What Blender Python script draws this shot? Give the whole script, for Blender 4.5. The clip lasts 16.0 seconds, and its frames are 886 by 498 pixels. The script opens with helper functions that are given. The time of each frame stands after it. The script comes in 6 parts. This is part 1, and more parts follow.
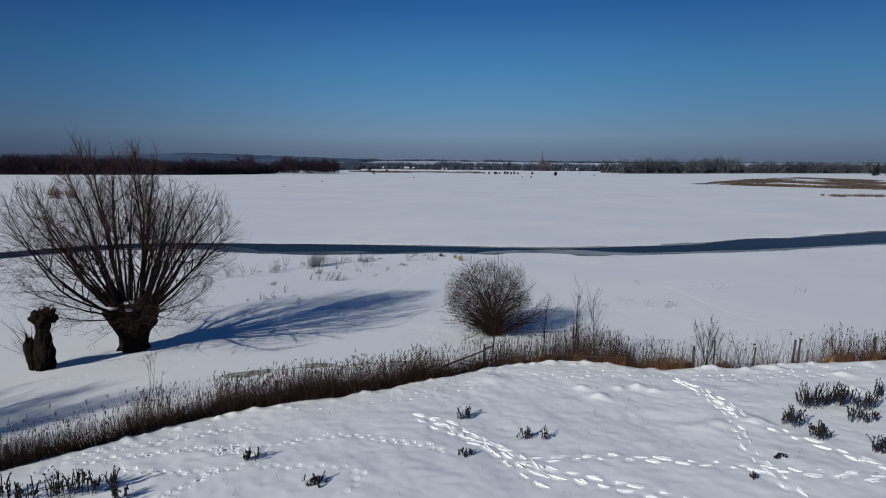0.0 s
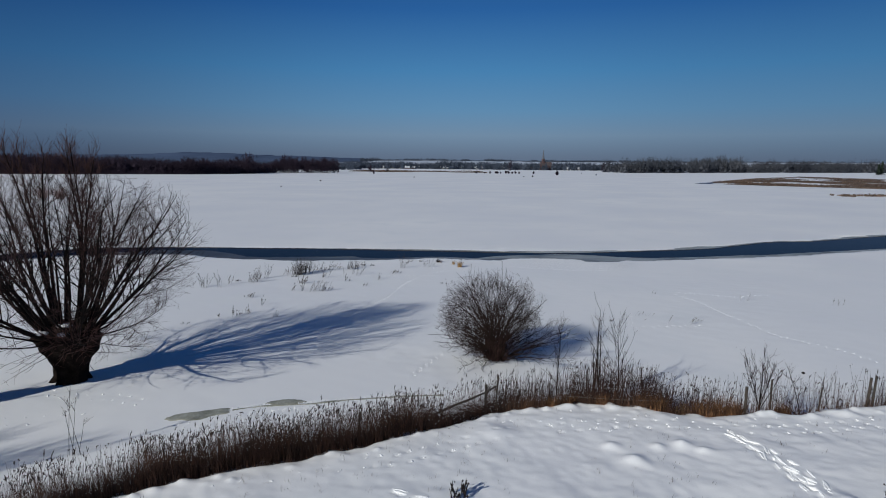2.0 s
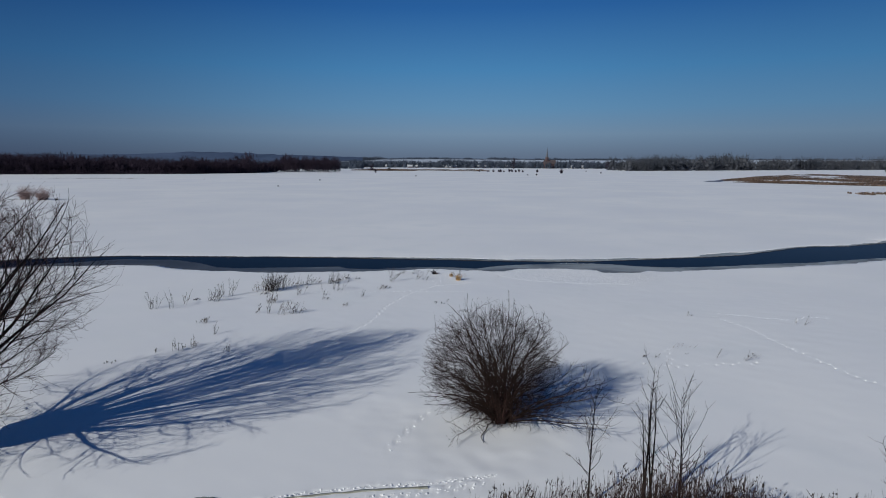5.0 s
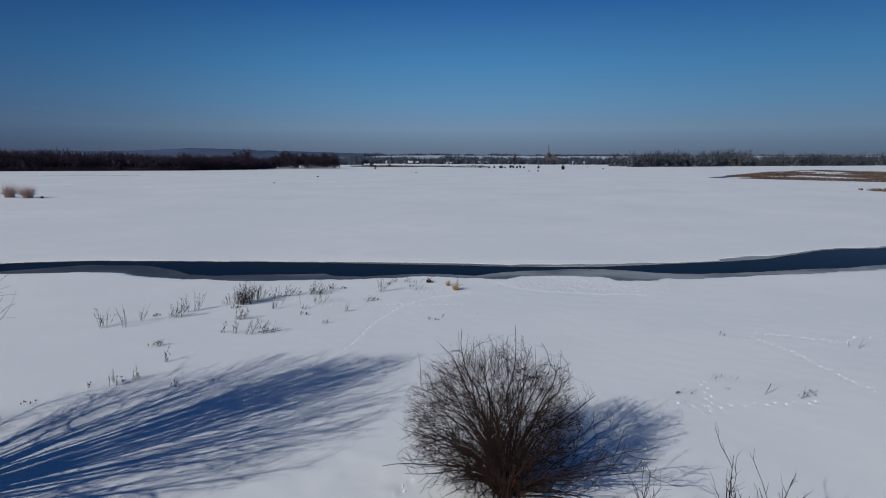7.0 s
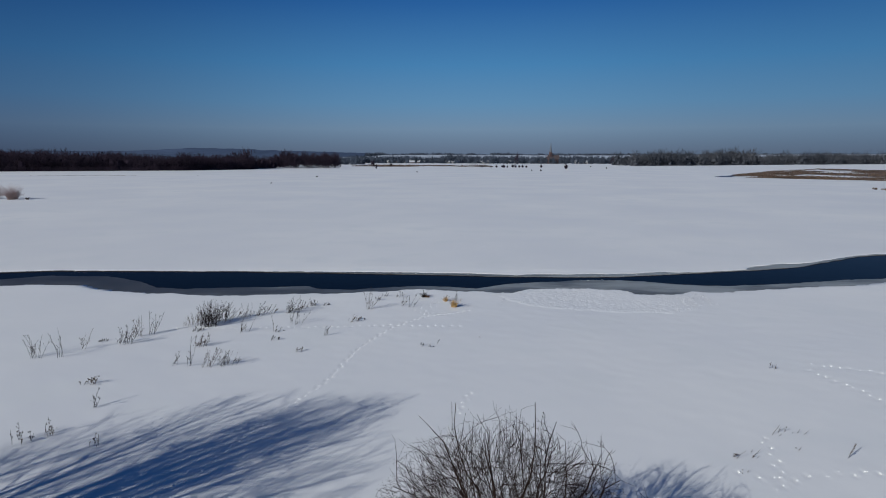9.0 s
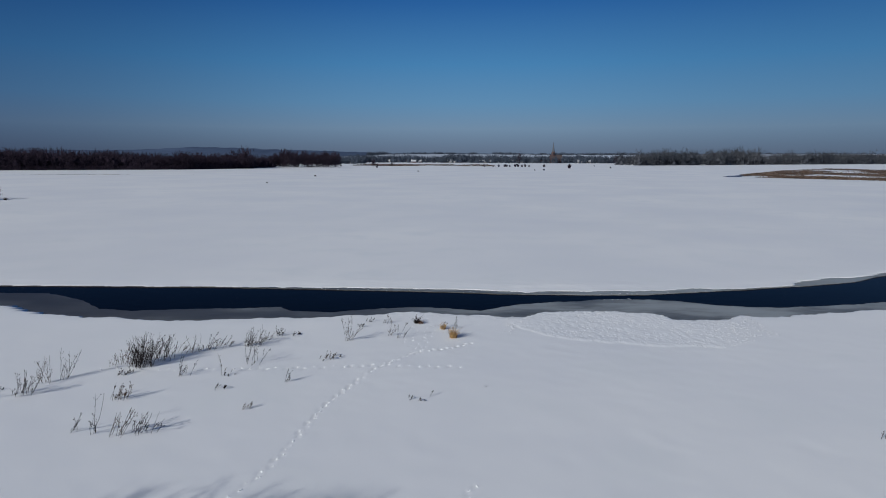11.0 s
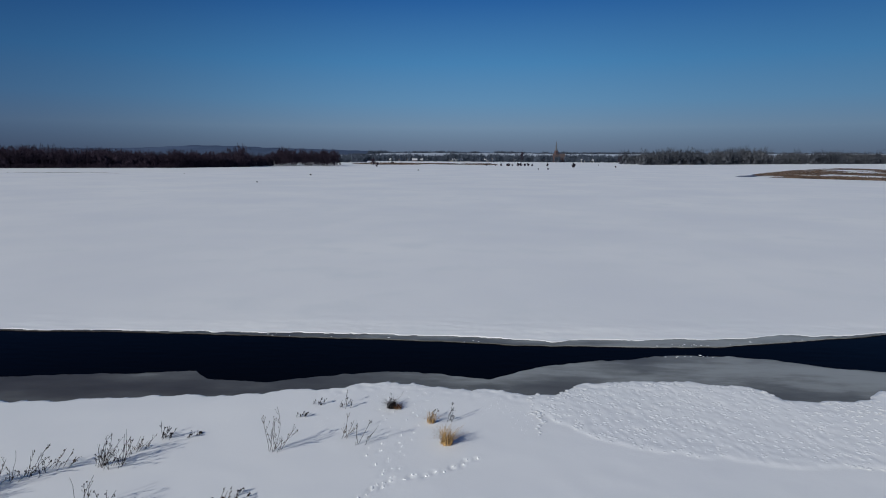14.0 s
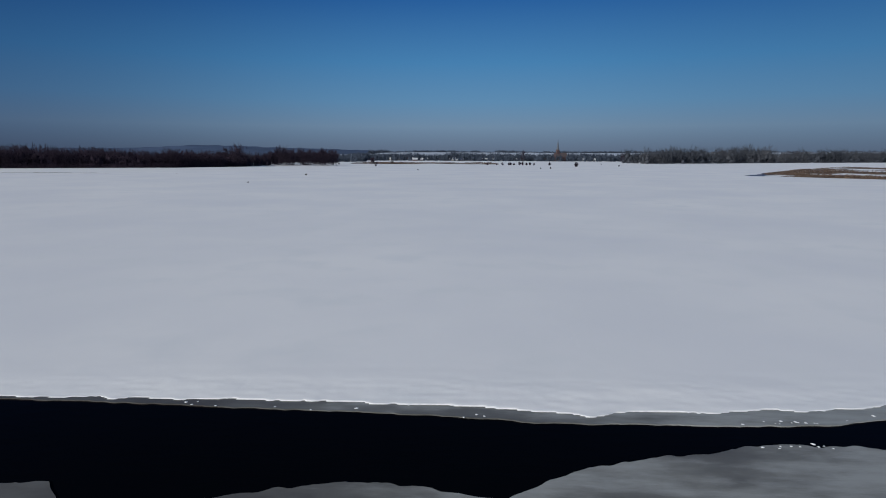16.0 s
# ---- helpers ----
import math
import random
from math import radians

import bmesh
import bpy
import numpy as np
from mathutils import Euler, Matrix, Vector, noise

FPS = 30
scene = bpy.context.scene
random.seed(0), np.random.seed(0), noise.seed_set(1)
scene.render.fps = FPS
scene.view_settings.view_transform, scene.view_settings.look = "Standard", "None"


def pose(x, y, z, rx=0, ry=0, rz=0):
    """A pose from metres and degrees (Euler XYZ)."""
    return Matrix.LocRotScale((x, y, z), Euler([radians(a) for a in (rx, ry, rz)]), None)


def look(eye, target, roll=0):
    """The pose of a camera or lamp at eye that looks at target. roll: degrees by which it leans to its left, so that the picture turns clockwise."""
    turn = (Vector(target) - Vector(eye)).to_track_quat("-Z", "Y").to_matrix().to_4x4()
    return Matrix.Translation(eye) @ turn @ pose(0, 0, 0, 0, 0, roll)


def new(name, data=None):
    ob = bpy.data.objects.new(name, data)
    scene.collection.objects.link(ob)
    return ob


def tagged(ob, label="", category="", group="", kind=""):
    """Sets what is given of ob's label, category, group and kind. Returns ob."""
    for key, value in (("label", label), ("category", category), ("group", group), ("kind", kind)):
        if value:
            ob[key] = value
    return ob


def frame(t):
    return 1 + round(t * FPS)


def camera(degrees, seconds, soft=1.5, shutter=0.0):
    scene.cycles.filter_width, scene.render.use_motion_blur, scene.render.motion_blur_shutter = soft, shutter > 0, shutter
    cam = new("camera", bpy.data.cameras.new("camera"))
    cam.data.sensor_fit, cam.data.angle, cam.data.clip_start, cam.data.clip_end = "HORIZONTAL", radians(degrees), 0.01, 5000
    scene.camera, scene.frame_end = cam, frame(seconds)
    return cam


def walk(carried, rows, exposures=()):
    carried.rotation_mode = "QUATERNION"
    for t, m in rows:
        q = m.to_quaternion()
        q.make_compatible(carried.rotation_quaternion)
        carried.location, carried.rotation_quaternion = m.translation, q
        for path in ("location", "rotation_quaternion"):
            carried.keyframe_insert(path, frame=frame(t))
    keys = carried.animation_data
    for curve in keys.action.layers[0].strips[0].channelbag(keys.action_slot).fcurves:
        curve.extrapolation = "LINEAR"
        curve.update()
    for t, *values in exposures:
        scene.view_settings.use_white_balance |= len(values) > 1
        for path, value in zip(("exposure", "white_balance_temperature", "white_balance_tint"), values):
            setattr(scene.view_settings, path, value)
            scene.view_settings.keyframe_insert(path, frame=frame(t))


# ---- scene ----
import itertools

cam = camera(73.7, 16.0, soft=1.0)
PATH = [
    (0, (0.054, -4.342, 11.488), (0.06, -2.363, 11.2051), 0.5),
    (0.5, (0.117, -2.876, 11.433), (0.124, -0.897, 11.1501), 0.5),
    (1, (0.226, -1.497, 11.413), (0.232, 0.482, 11.1291), 0.5),
    (1.5, (0.315, -0.012, 11.393), (0.32, 1.966, 11.1091), 0.5),
    (2, (0.431, 1.401, 11.367), (0.434, 3.38, 11.0821), 0.5),
    (2.5, (0.54, 2.884, 11.349), (0.542, 4.862, 11.0641), 0.5),
    (3, (0.66, 4.268, 11.341), (0.661, 6.246, 11.0551), 0.4),
    (3.5, (0.82, 5.801, 11.313), (0.818, 7.779, 11.0261), 0.3),
    (4, (0.919, 7.225, 11.29), (0.915, 9.204, 11.0021), 0.3),
    (6.5, (1.559, 14.717, 11.242), (1.546, 16.693, 10.9441), 0.2),
    (7, (1.624, 16.235, 11.251), (1.612, 18.211, 10.9491), 0.2),
    (7.5, (1.691, 17.85, 11.201), (1.678, 19.826, 10.8991), 0.2),
    (8, (1.802, 19.401, 11.175), (1.786, 21.377, 10.8731), 0.2),
    (8.5, (1.867, 21.046, 11.173), (1.851, 23.022, 10.8701), 0.2),
    (9, (1.979, 22.598, 11.17), (1.96, 24.574, 10.8661), 0.1),
    (11.5, (2.24, 33.331, 10.934), (2.214, 35.306, 10.6281), 0.2),
    (12, (2.3, 35.469, 10.923), (2.273, 37.444, 10.6171), 0.2),
    (12.5, (2.377, 37.877, 10.925), (2.349, 39.852, 10.6191), 0.1),
    (13, (2.414, 40.213, 10.89), (2.386, 42.188, 10.5816), 0.2),
    (13.5, (2.482, 42.739, 10.843), (2.453, 44.715, 10.5342), 0.3),
    (14, (2.547, 45.299, 10.767), (2.517, 47.274, 10.4572), 0.3),
    (14.5, (2.643, 47.996, 10.727), (2.611, 49.971, 10.4172), 0.2),
    (15, (2.721, 50.613, 10.655), (2.689, 52.588, 10.3462), 0.2),
    (15.5, (2.796, 53.376, 10.636), (2.763, 55.351, 10.3252), 0.2),
    (16, (2.839, 56.04, 10.545), (2.806, 58.015, 10.2332), 0.2),
]
walk(cam, [(t, look(eye, target, roll)) for t, eye, target, roll in PATH], ((0, 0, 6500, 10), (4, 0, 6500, 10), (7, 0, 6450, 10), (16, 0, 6450, 10)))

# ---- light ----
SUN_ELEVATION, SUN_AZIMUTH = 27.0, 44.0     # shadows fall 44 degrees from +x towards +y
SHADOW = Vector((math.cos(radians(SUN_AZIMUTH)), math.sin(radians(SUN_AZIMUTH)), 0))
sun_data = bpy.data.lights.new("sun", "SUN")
sun_data.energy, sun_data.angle, sun_data.color = 3.34, radians(0.53), (0.985, 0.985, 0.93)
sun = new("sun", sun_data)
sun.matrix_world = look((0, 0, 60), Vector((0, 0, 60)) + SHADOW * math.cos(radians(SUN_ELEVATION)) - Vector((0, 0, math.sin(radians(SUN_ELEVATION)))))

world = bpy.data.worlds.new("winter_sky")
scene.world = world
world.use_nodes = True
wn, wl = world.node_tree.nodes, world.node_tree.links
sky = wn.new("ShaderNodeTexSky")
sky.sky_type, sky.sun_disc = "NISHITA", False
sky.sun_elevation, sky.sun_rotation = radians(SUN_ELEVATION), radians(180 + 90 - SUN_AZIMUTH)
sky.air_density, sky.dust_density, sky.ozone_density = 1.0, 0.6, 2.0
coord = wn.new("ShaderNodeTexCoord")
split = wn.new("ShaderNodeSeparateXYZ")
wl.new(coord.outputs["Generated"], split.inputs[0])
ramp = wn.new("ShaderNodeValToRGB")     # clear cold air: deep blue overhead, a dull haze layer low down
ramp.color_ramp.interpolation = "LINEAR"
STOPS = ((0.0, (0.088, 0.130, 0.205)), (0.012, (0.092, 0.137, 0.212)), (0.047, (0.125, 0.208, 0.315)), (0.088, (0.086, 0.209, 0.368)),
         (0.148, (0.048, 0.177, 0.370)), (0.24, (0.017, 0.094, 0.285)), (0.34, (0.010, 0.054, 0.185)), (1.0, (0.0095, 0.032, 0.100)))
for k, (at, colour) in enumerate(STOPS):
    if 0 < k < len(STOPS) - 1:
        ramp.color_ramp.elements.new(at)
for e, (at, colour) in zip(ramp.color_ramp.elements, STOPS):
    e.position, e.color = at, (*colour, 1)
wl.new(split.outputs["Z"], ramp.inputs[0])
dim = wn.new("ShaderNodeVectorMath")
dim.operation = "SCALE"
dim.inputs["Scale"].default_value = 0.05
wl.new(sky.outputs[0], dim.inputs[0])
blend = wn.new("ShaderNodeMix")
blend.data_type = "RGBA"
blend.inputs["Factor"].default_value = 0.985
wl.new(dim.outputs[0], blend.inputs["A"])
polar = wn.new("ShaderNodeVectorMath")      # a clear sky is deepest a quarter turn away from the sun
polar.operation = "DOT_PRODUCT"
polar.inputs[1].default_value = SHADOW
wl.new(coord.outputs["Generated"], polar.inputs[0])
turn = wn.new("ShaderNodeMapRange")
turn.inputs["From Min"].default_value, turn.inputs["From Max"].default_value = -1.0, 1.0
wl.new(polar.outputs["Value"], turn.inputs["Value"])
depth = wn.new("ShaderNodeValToRGB")
depth.color_ramp.interpolation = "B_SPLINE"
for k in range(5):
    depth.color_ramp.elements.new(0.5)
for e, (at, tone) in zip(depth.color_ramp.elements, ((0.0, (0.75, 0.72, 0.69)), (0.36, (0.36, 0.38, 0.44)), (0.54, (0.33, 0.35, 0.41)), (0.66, (0.52, 0.53, 0.55)), (0.78, (0.80, 0.77, 0.75)), (0.90, (0.90, 0.85, 0.81)), (1.0, (0.62, 0.62, 0.62)))):
    e.position, e.color = at, (*tone, 1)
wl.new(turn.outputs[0], depth.inputs[0])
deepen = wn.new("ShaderNodeVectorMath")
deepen.operation = "MULTIPLY"
bright = wn.new("ShaderNodeVectorMath")
bright.operation = "SCALE"
bright.inputs["Scale"].default_value = 1.49
wl.new(ramp.outputs[0], bright.inputs[0])
wl.new(bright.outputs[0], deepen.inputs[0])
wl.new(depth.outputs[0], deepen.inputs[1])
wl.new(deepen.outputs[0], blend.inputs["B"])
wl.new(blend.outputs["Result"], wn["Background"].inputs[0])
wn["Background"].inputs[1].default_value = 1.0


# ---- materials ----
def material(name, base, rough=0.7, vary=0.15, scale=3.0, bump=0.0, bump_scale=30.0, second=None, island=0.0, spec=0.3, metal=0.0):
    """A node material: base colour broken up at two scales, with fine relief."""
    m = bpy.data.materials.new(name)
    m.use_nodes = True
    n, l = m.node_tree.nodes, m.node_tree.links
    b = n["Principled BSDF"]
    b.inputs["Roughness"].default_value, b.inputs["Metallic"].default_value = rough, metal
    b.inputs["Specular IOR Level"].default_value = spec
    tc = n.new("ShaderNodeTexCoord")
    big, fine = n.new("ShaderNodeTexNoise"), n.new("ShaderNodeTexNoise")
    for node, sc in ((big, scale), (fine, scale * 9)):
        node.inputs["Scale"].default_value, node.inputs["Detail"].default_value = sc, 4
        l.new(tc.outputs["Object"], node.inputs["Vector"])
    add = n.new("ShaderNodeMath")
    add.operation = "MULTIPLY_ADD"
    l.new(fine.outputs["Fac"], add.inputs[0])
    add.inputs[1].default_value = 0.5
    l.new(big.outputs["Fac"], add.inputs[2])
    mp = n.new("ShaderNodeMapRange")
    mp.inputs["From Min"].default_value, mp.inputs["From Max"].default_value = 0.5, 1.0
    l.new(add.outputs[0], mp.inputs["Value"])
    mix = n.new("ShaderNodeMix")
    mix.data_type = "RGBA"
    l.new(mp.outputs[0], mix.inputs["Factor"])
    other = second or tuple(min(1, c * (1 + 2 * vary)) for c in base)
    mix.inputs["A"].default_value = (*[c * (1 - vary) for c in base], 1)
    mix.inputs["B"].default_value = (*other, 1)
    out = mix.outputs["Result"]
    if island:
        geo, hsv, r = n.new("ShaderNodeNewGeometry"), n.new("ShaderNodeHueSaturation"), n.new("ShaderNodeMapRange")
        l.new(geo.outputs["Random Per Island"], r.inputs["Value"])
        r.inputs["To Min"].default_value, r.inputs["To Max"].default_value = 1 - island, 1 + island
        l.new(r.outputs[0], hsv.inputs["Value"])
        l.new(out, hsv.inputs["Color"])
        out = hsv.outputs[0]
    l.new(out, b.inputs["Base Color"])
    if bump:
        rel, bn = n.new("ShaderNodeBump"), n.new("ShaderNodeTexNoise")
        bn.inputs["Scale"].default_value, bn.inputs["Detail"].default_value = bump_scale, 6
        l.new(tc.outputs["Object"], bn.inputs["Vector"])
        l.new(bn.outputs["Fac"], rel.inputs["Height"])
        rel.inputs["Distance"].default_value = bump
        l.new(rel.outputs[0], b.inputs["Normal"])
    return m


def snow_material():
    m = bpy.data.materials.new("snow")
    m.use_nodes = True
    n, l = m.node_tree.nodes, m.node_tree.links
    b = n["Principled BSDF"]
    b.inputs["Roughness"].default_value, b.inputs["Specular IOR Level"].default_value = 0.55, 0.25
    tc = n.new("ShaderNodeTexCoord")

    def noise_at(scale, detail, stretch=(1, 1, 1)):
        mp, t = n.new("ShaderNodeMapping"), n.new("ShaderNodeTexNoise")
        mp.inputs["Scale"].default_value = stretch
        mp.inputs["Rotation"].default_value = (0, 0, 0.35)
        t.inputs["Scale"].default_value, t.inputs["Detail"].default_value = scale, detail
        l.new(tc.outputs["Object"], mp.inputs[0])
        l.new(mp.outputs[0], t.inputs["Vector"])
        return t.outputs["Fac"]
    patches, crust, grain = noise_at(0.035, 5), noise_at(0.6, 6, (0.7, 1, 1)), noise_at(14, 4)
    mix = n.new("ShaderNodeMix")
    mix.data_type = "RGBA"
    r = n.new("ShaderNodeMapRange")
    r.inputs["From Min"].default_value, r.inputs["From Max"].default_value = 0.35, 0.65
    l.new(patches, r.inputs["Value"])
    l.new(r.outputs[0], mix.inputs["Factor"])
    mix.inputs["A"].default_value, mix.inputs["B"].default_value = (0.80, 0.812, 0.838, 1), (0.888, 0.89, 0.888, 1)
    crusted, r2 = n.new("ShaderNodeMix"), n.new("ShaderNodeMapRange")    # thin icy patches
    crusted.data_type = "RGBA"
    r2.inputs["From Min"].default_value, r2.inputs["From Max"].default_value = 0.52, 0.72
    l.new(noise_at(0.16, 5), r2.inputs["Value"])
    l.new(r2.outputs[0], crusted.inputs["Factor"])
    l.new(mix.outputs["Result"], crusted.inputs["A"])
    crusted.inputs["B"].default_value = (0.815, 0.83, 0.842, 1)
    l.new(crusted.outputs["Result"], b.inputs["Base Color"])
    last = None
    for fac, dist in ((crust, 0.010), (noise_at(3.2, 5), 0.006), (grain, 0.004)):
        bp = n.new("ShaderNodeBump")
        bp.inputs["Distance"].default_value = dist
        bp.inputs["Strength"].default_value = 0.6
        l.new(fac, bp.inputs["Height"])
        if last:
            l.new(last, bp.inputs["Normal"])
        last = bp.outputs[0]
    l.new(last, b.inputs["Normal"])
    return m


SNOW = snow_material()
PUDDLE = material("puddle_ice", (0.26, 0.265, 0.20), 0.45, 0.3, 1.1, 0.006, 8, second=(0.46, 0.46, 0.40))
BARK = material("bark", (0.007, 0.006, 0.005), 0.95, 0.45, 2.5, 0.12, 7, second=(0.022, 0.016, 0.013), spec=0.05)
LIMB = material("limb_bark", (0.009, 0.0065, 0.006), 0.9, 0.3, 4, spec=0.1)
TWIG = material("twigs", (0.050, 0.022, 0.019), 0.8, 0.25, 2, island=0.35)
SHRUB = material("shrub_twigs", (0.026, 0.016, 0.013), 0.85, 0.25, 2, island=0.4, spec=0.1)
WOOD = material("weathered_wood", (0.055, 0.045, 0.038), 0.9, 0.3, 6, 0.02, 20)
WIRE = material("rusty_wire", (0.30, 0.27, 0.24), 0.7, 0.2, 20, metal=0.5)
REED = material("dead_reed", (0.070, 0.037, 0.024), 0.85, 0.3, 1.2, island=0.5)
REED_DARK = material("dark_stalk", (0.055, 0.030, 0.023), 0.85, 0.3, 1.2, island=0.5)
REED_LOW = material("matted_reed", (0.038, 0.018, 0.012), 0.9, 0.35, 1.2, island=0.55)
REED_HEAD = material("seed_heads", (0.038, 0.028, 0.025), 0.9, 0.3, 3, island=0.4)
STRAW = material("straw", (0.36, 0.23, 0.10), 0.85, 0.3, 2, island=0.45)
DARK_WEED = material("dead_weed", (0.016, 0.012, 0.012), 0.9, 0.3, 5, island=0.45)
GREY_WEED = material("grey_weed", (0.055, 0.038, 0.028), 0.9, 0.3, 5, island=0.45)
WOODS = material("far_woods", (0.037, 0.028, 0.040), 0.95, 0.2, 0.02, island=0.2, spec=0.0)
# these two woods carry distance haze in their lighter, bluer base colours
WOODS_RIGHT_HAZE = material("far_woods_grey_haze", (0.066, 0.076, 0.098), 0.95, 0.3, 0.012, second=(0.088, 0.092, 0.104), island=0.2, spec=0.0)
WOODS_HAZE = material("far_woods_hazy", (0.060, 0.074, 0.100), 0.95, 0.25, 0.015, island=0.25, spec=0.0)
CONIFER = material("conifer", (0.03, 0.045, 0.03), 0.95, 0.3, 0.3, island=0.4)
# blue of the air in between is painted into the hill's colour
HILL_HAZE = material("hazed_wooded_hill", (0.07, 0.10, 0.165), 1.0, 0.12, 0.004, spec=0.0)
MARSH = material("marsh_grass", (0.115, 0.080, 0.060), 0.95, 0.45, 0.05, island=0.55)
BRICK = material("brick_wall", (0.10, 0.062, 0.062), 0.9, 0.15, 0.3)
PLASTER = material("plaster", (0.38, 0.36, 0.34), 0.9, 0.12, 0.3)
ROOF_DARK = material("roof_tiles", (0.09, 0.07, 0.07), 0.8, 0.2, 0.3)
ROOF_SNOW = material("snowy_roof", (0.45, 0.47, 0.50), 0.6, 0.08, 0.2)
# snow dulled and blued in its base colour to stand for haze
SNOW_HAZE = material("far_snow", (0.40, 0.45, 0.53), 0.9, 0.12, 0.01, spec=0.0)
PANE = material("dark_pane", (0.04, 0.05, 0.06), 0.15, 0.1, 1.0)
COPPER = material("spire_sheet", (0.085, 0.095, 0.115), 0.6, 0.2, 0.5)


def water_material():
    """Dark peaty water under a light ripple: a black body with a sheen that grows at grazing angles."""
    m = bpy.data.materials.new("river_water")
    m.use_nodes = True
    n, l = m.node_tree.nodes, m.node_tree.links
    n.remove(n["Principled BSDF"])
    tc, mp, t, bp, fr, dark, gloss, mix = (n.new("ShaderNode" + k) for k in ("TexCoord", "Mapping", "TexNoise", "Bump", "Fresnel", "BsdfDiffuse", "BsdfGlossy", "MixShader"))
    dark.inputs["Color"].default_value = (0.0015, 0.002, 0.003, 1)
    gloss.inputs["Color"].default_value = (0.74, 0.60, 0.66, 1)
    gloss.inputs["Roughness"].default_value = 0.16
    fr.inputs["IOR"].default_value = 1.075
    mp.inputs["Scale"].default_value = (0.5, 1.6, 1)
    t.inputs["Scale"].default_value, t.inputs["Detail"].default_value = 1.6, 3
    l.new(tc.outputs["Object"], mp.inputs[0])
    l.new(mp.outputs[0], t.inputs["Vector"])
    l.new(t.outputs["Fac"], bp.inputs["Height"])
    bp.inputs["Distance"].default_value, bp.inputs["Strength"].default_value = 0.03, 0.35
    for node in (fr, gloss):
        l.new(bp.outputs[0], node.inputs["Normal"])
    l.new(fr.outputs[0], mix.inputs[0])
    l.new(dark.outputs[0], mix.inputs[1])
    l.new(gloss.outputs[0], mix.inputs[2])
    l.new(mix.outputs[0], n["Material Output"].inputs["Surface"])
    return m


WATER = water_material()


def ice_material():
    """River ice: thin dark glassy ice over black water, thickening downstream to cloudy grey with frosted patches."""
    m = bpy.data.materials.new("river_ice")
    m.use_nodes = True
    n, l = m.node_tree.nodes, m.node_tree.links
    b = n["Principled BSDF"]
    b.inputs["Specular IOR Level"].default_value = 0.28
    tc, split = n.new("ShaderNodeTexCoord"), n.new("ShaderNodeSeparateXYZ")
    l.new(tc.outputs["Object"], split.inputs[0])
    thick = n.new("ShaderNodeMapRange")
    thick.inputs["From Min"].default_value, thick.inputs["From Max"].default_value = -24.0, 16.0
    thick.inputs["To Min"].default_value, thick.inputs["To Max"].default_value = -0.12, 0.24
    l.new(split.outputs["X"], thick.inputs["Value"])

    def cloud(scale, stretch, detail, rough=0.6):
        mp, t = n.new("ShaderNodeMapping"), n.new("ShaderNodeTexNoise")
        mp.inputs["Scale"].default_value = stretch
        mp.inputs["Rotation"].default_value = (0, 0, 0.12)
        t.inputs["Scale"].default_value, t.inputs["Detail"].default_value, t.inputs["Roughness"].default_value = scale, detail, rough
        l.new(tc.outputs["Object"], mp.inputs[0])
        l.new(mp.outputs[0], t.inputs["Vector"])
        return t.outputs["Fac"]
    total = n.new("ShaderNodeMath")
    total.operation = "ADD"
    l.new(cloud(0.22, (0.6, 1.5, 1), 6), total.inputs[0])
    l.new(thick.outputs[0], total.inputs[1])
    tone = n.new("ShaderNodeValToRGB")
    for k in range(2):
        tone.color_ramp.elements.new(0.5)
    for e, (at, colour) in zip(tone.color_ramp.elements, ((0.28, (0.050, 0.045, 0.041)), (0.46, (0.085, 0.080, 0.074)), (0.60, (0.135, 0.134, 0.124)), (0.78, (0.25, 0.253, 0.235)))):
        e.position, e.color = at, (*colour, 1)
    l.new(total.outputs[0], tone.inputs[0])
    frost, mask, veins = n.new("ShaderNodeMix"), n.new("ShaderNodeMapRange"), n.new("ShaderNodeMath")
    frost.data_type = "RGBA"
    veins.operation = "MULTIPLY_ADD"
    l.new(cloud(1.1, (0.35, 1.6, 1), 7, 0.7), veins.inputs[0])
    veins.inputs[1].default_value = 0.6
    l.new(total.outputs[0], veins.inputs[2])
    mask.inputs["From Min"].default_value, mask.inputs["From Max"].default_value, mask.inputs["To Max"].default_value = 0.95, 1.15, 0.45
    l.new(veins.outputs[0], mask.inputs["Value"])
    l.new(mask.outputs[0], frost.inputs["Factor"])
    l.new(tone.outputs[0], frost.inputs["A"])
    frost.inputs["B"].default_value = (0.42, 0.44, 0.44, 1)
    l.new(frost.outputs["Result"], b.inputs["Base Color"])
    b.inputs["Roughness"].default_value = 0.38
    rel = n.new("ShaderNodeBump")
    rel.inputs["Distance"].default_value, rel.inputs["Strength"].default_value = 0.01, 0.5
    l.new(cloud(2.5, (0.6, 1.4, 1), 5), rel.inputs["Height"])
    l.new(rel.outputs[0], b.inputs["Normal"])
    return m


ICE = ice_material()


# ---- helpers of this scene ----
def mesh_from(name, verts, faces, mat, smooth=False):
    me = bpy.data.meshes.new(name)
    me.from_pydata([tuple(v) for v in verts], [], [tuple(f) for f in faces])
    me.materials.append(mat)
    if smooth:
        me.polygons.foreach_set("use_smooth", [True] * len(me.polygons))
    me.update()
    return me


def part(name, me, parent, label="", kind=""):
    ob = new(name, me)
    ob.parent = parent
    return tagged(ob, label, kind=kind)


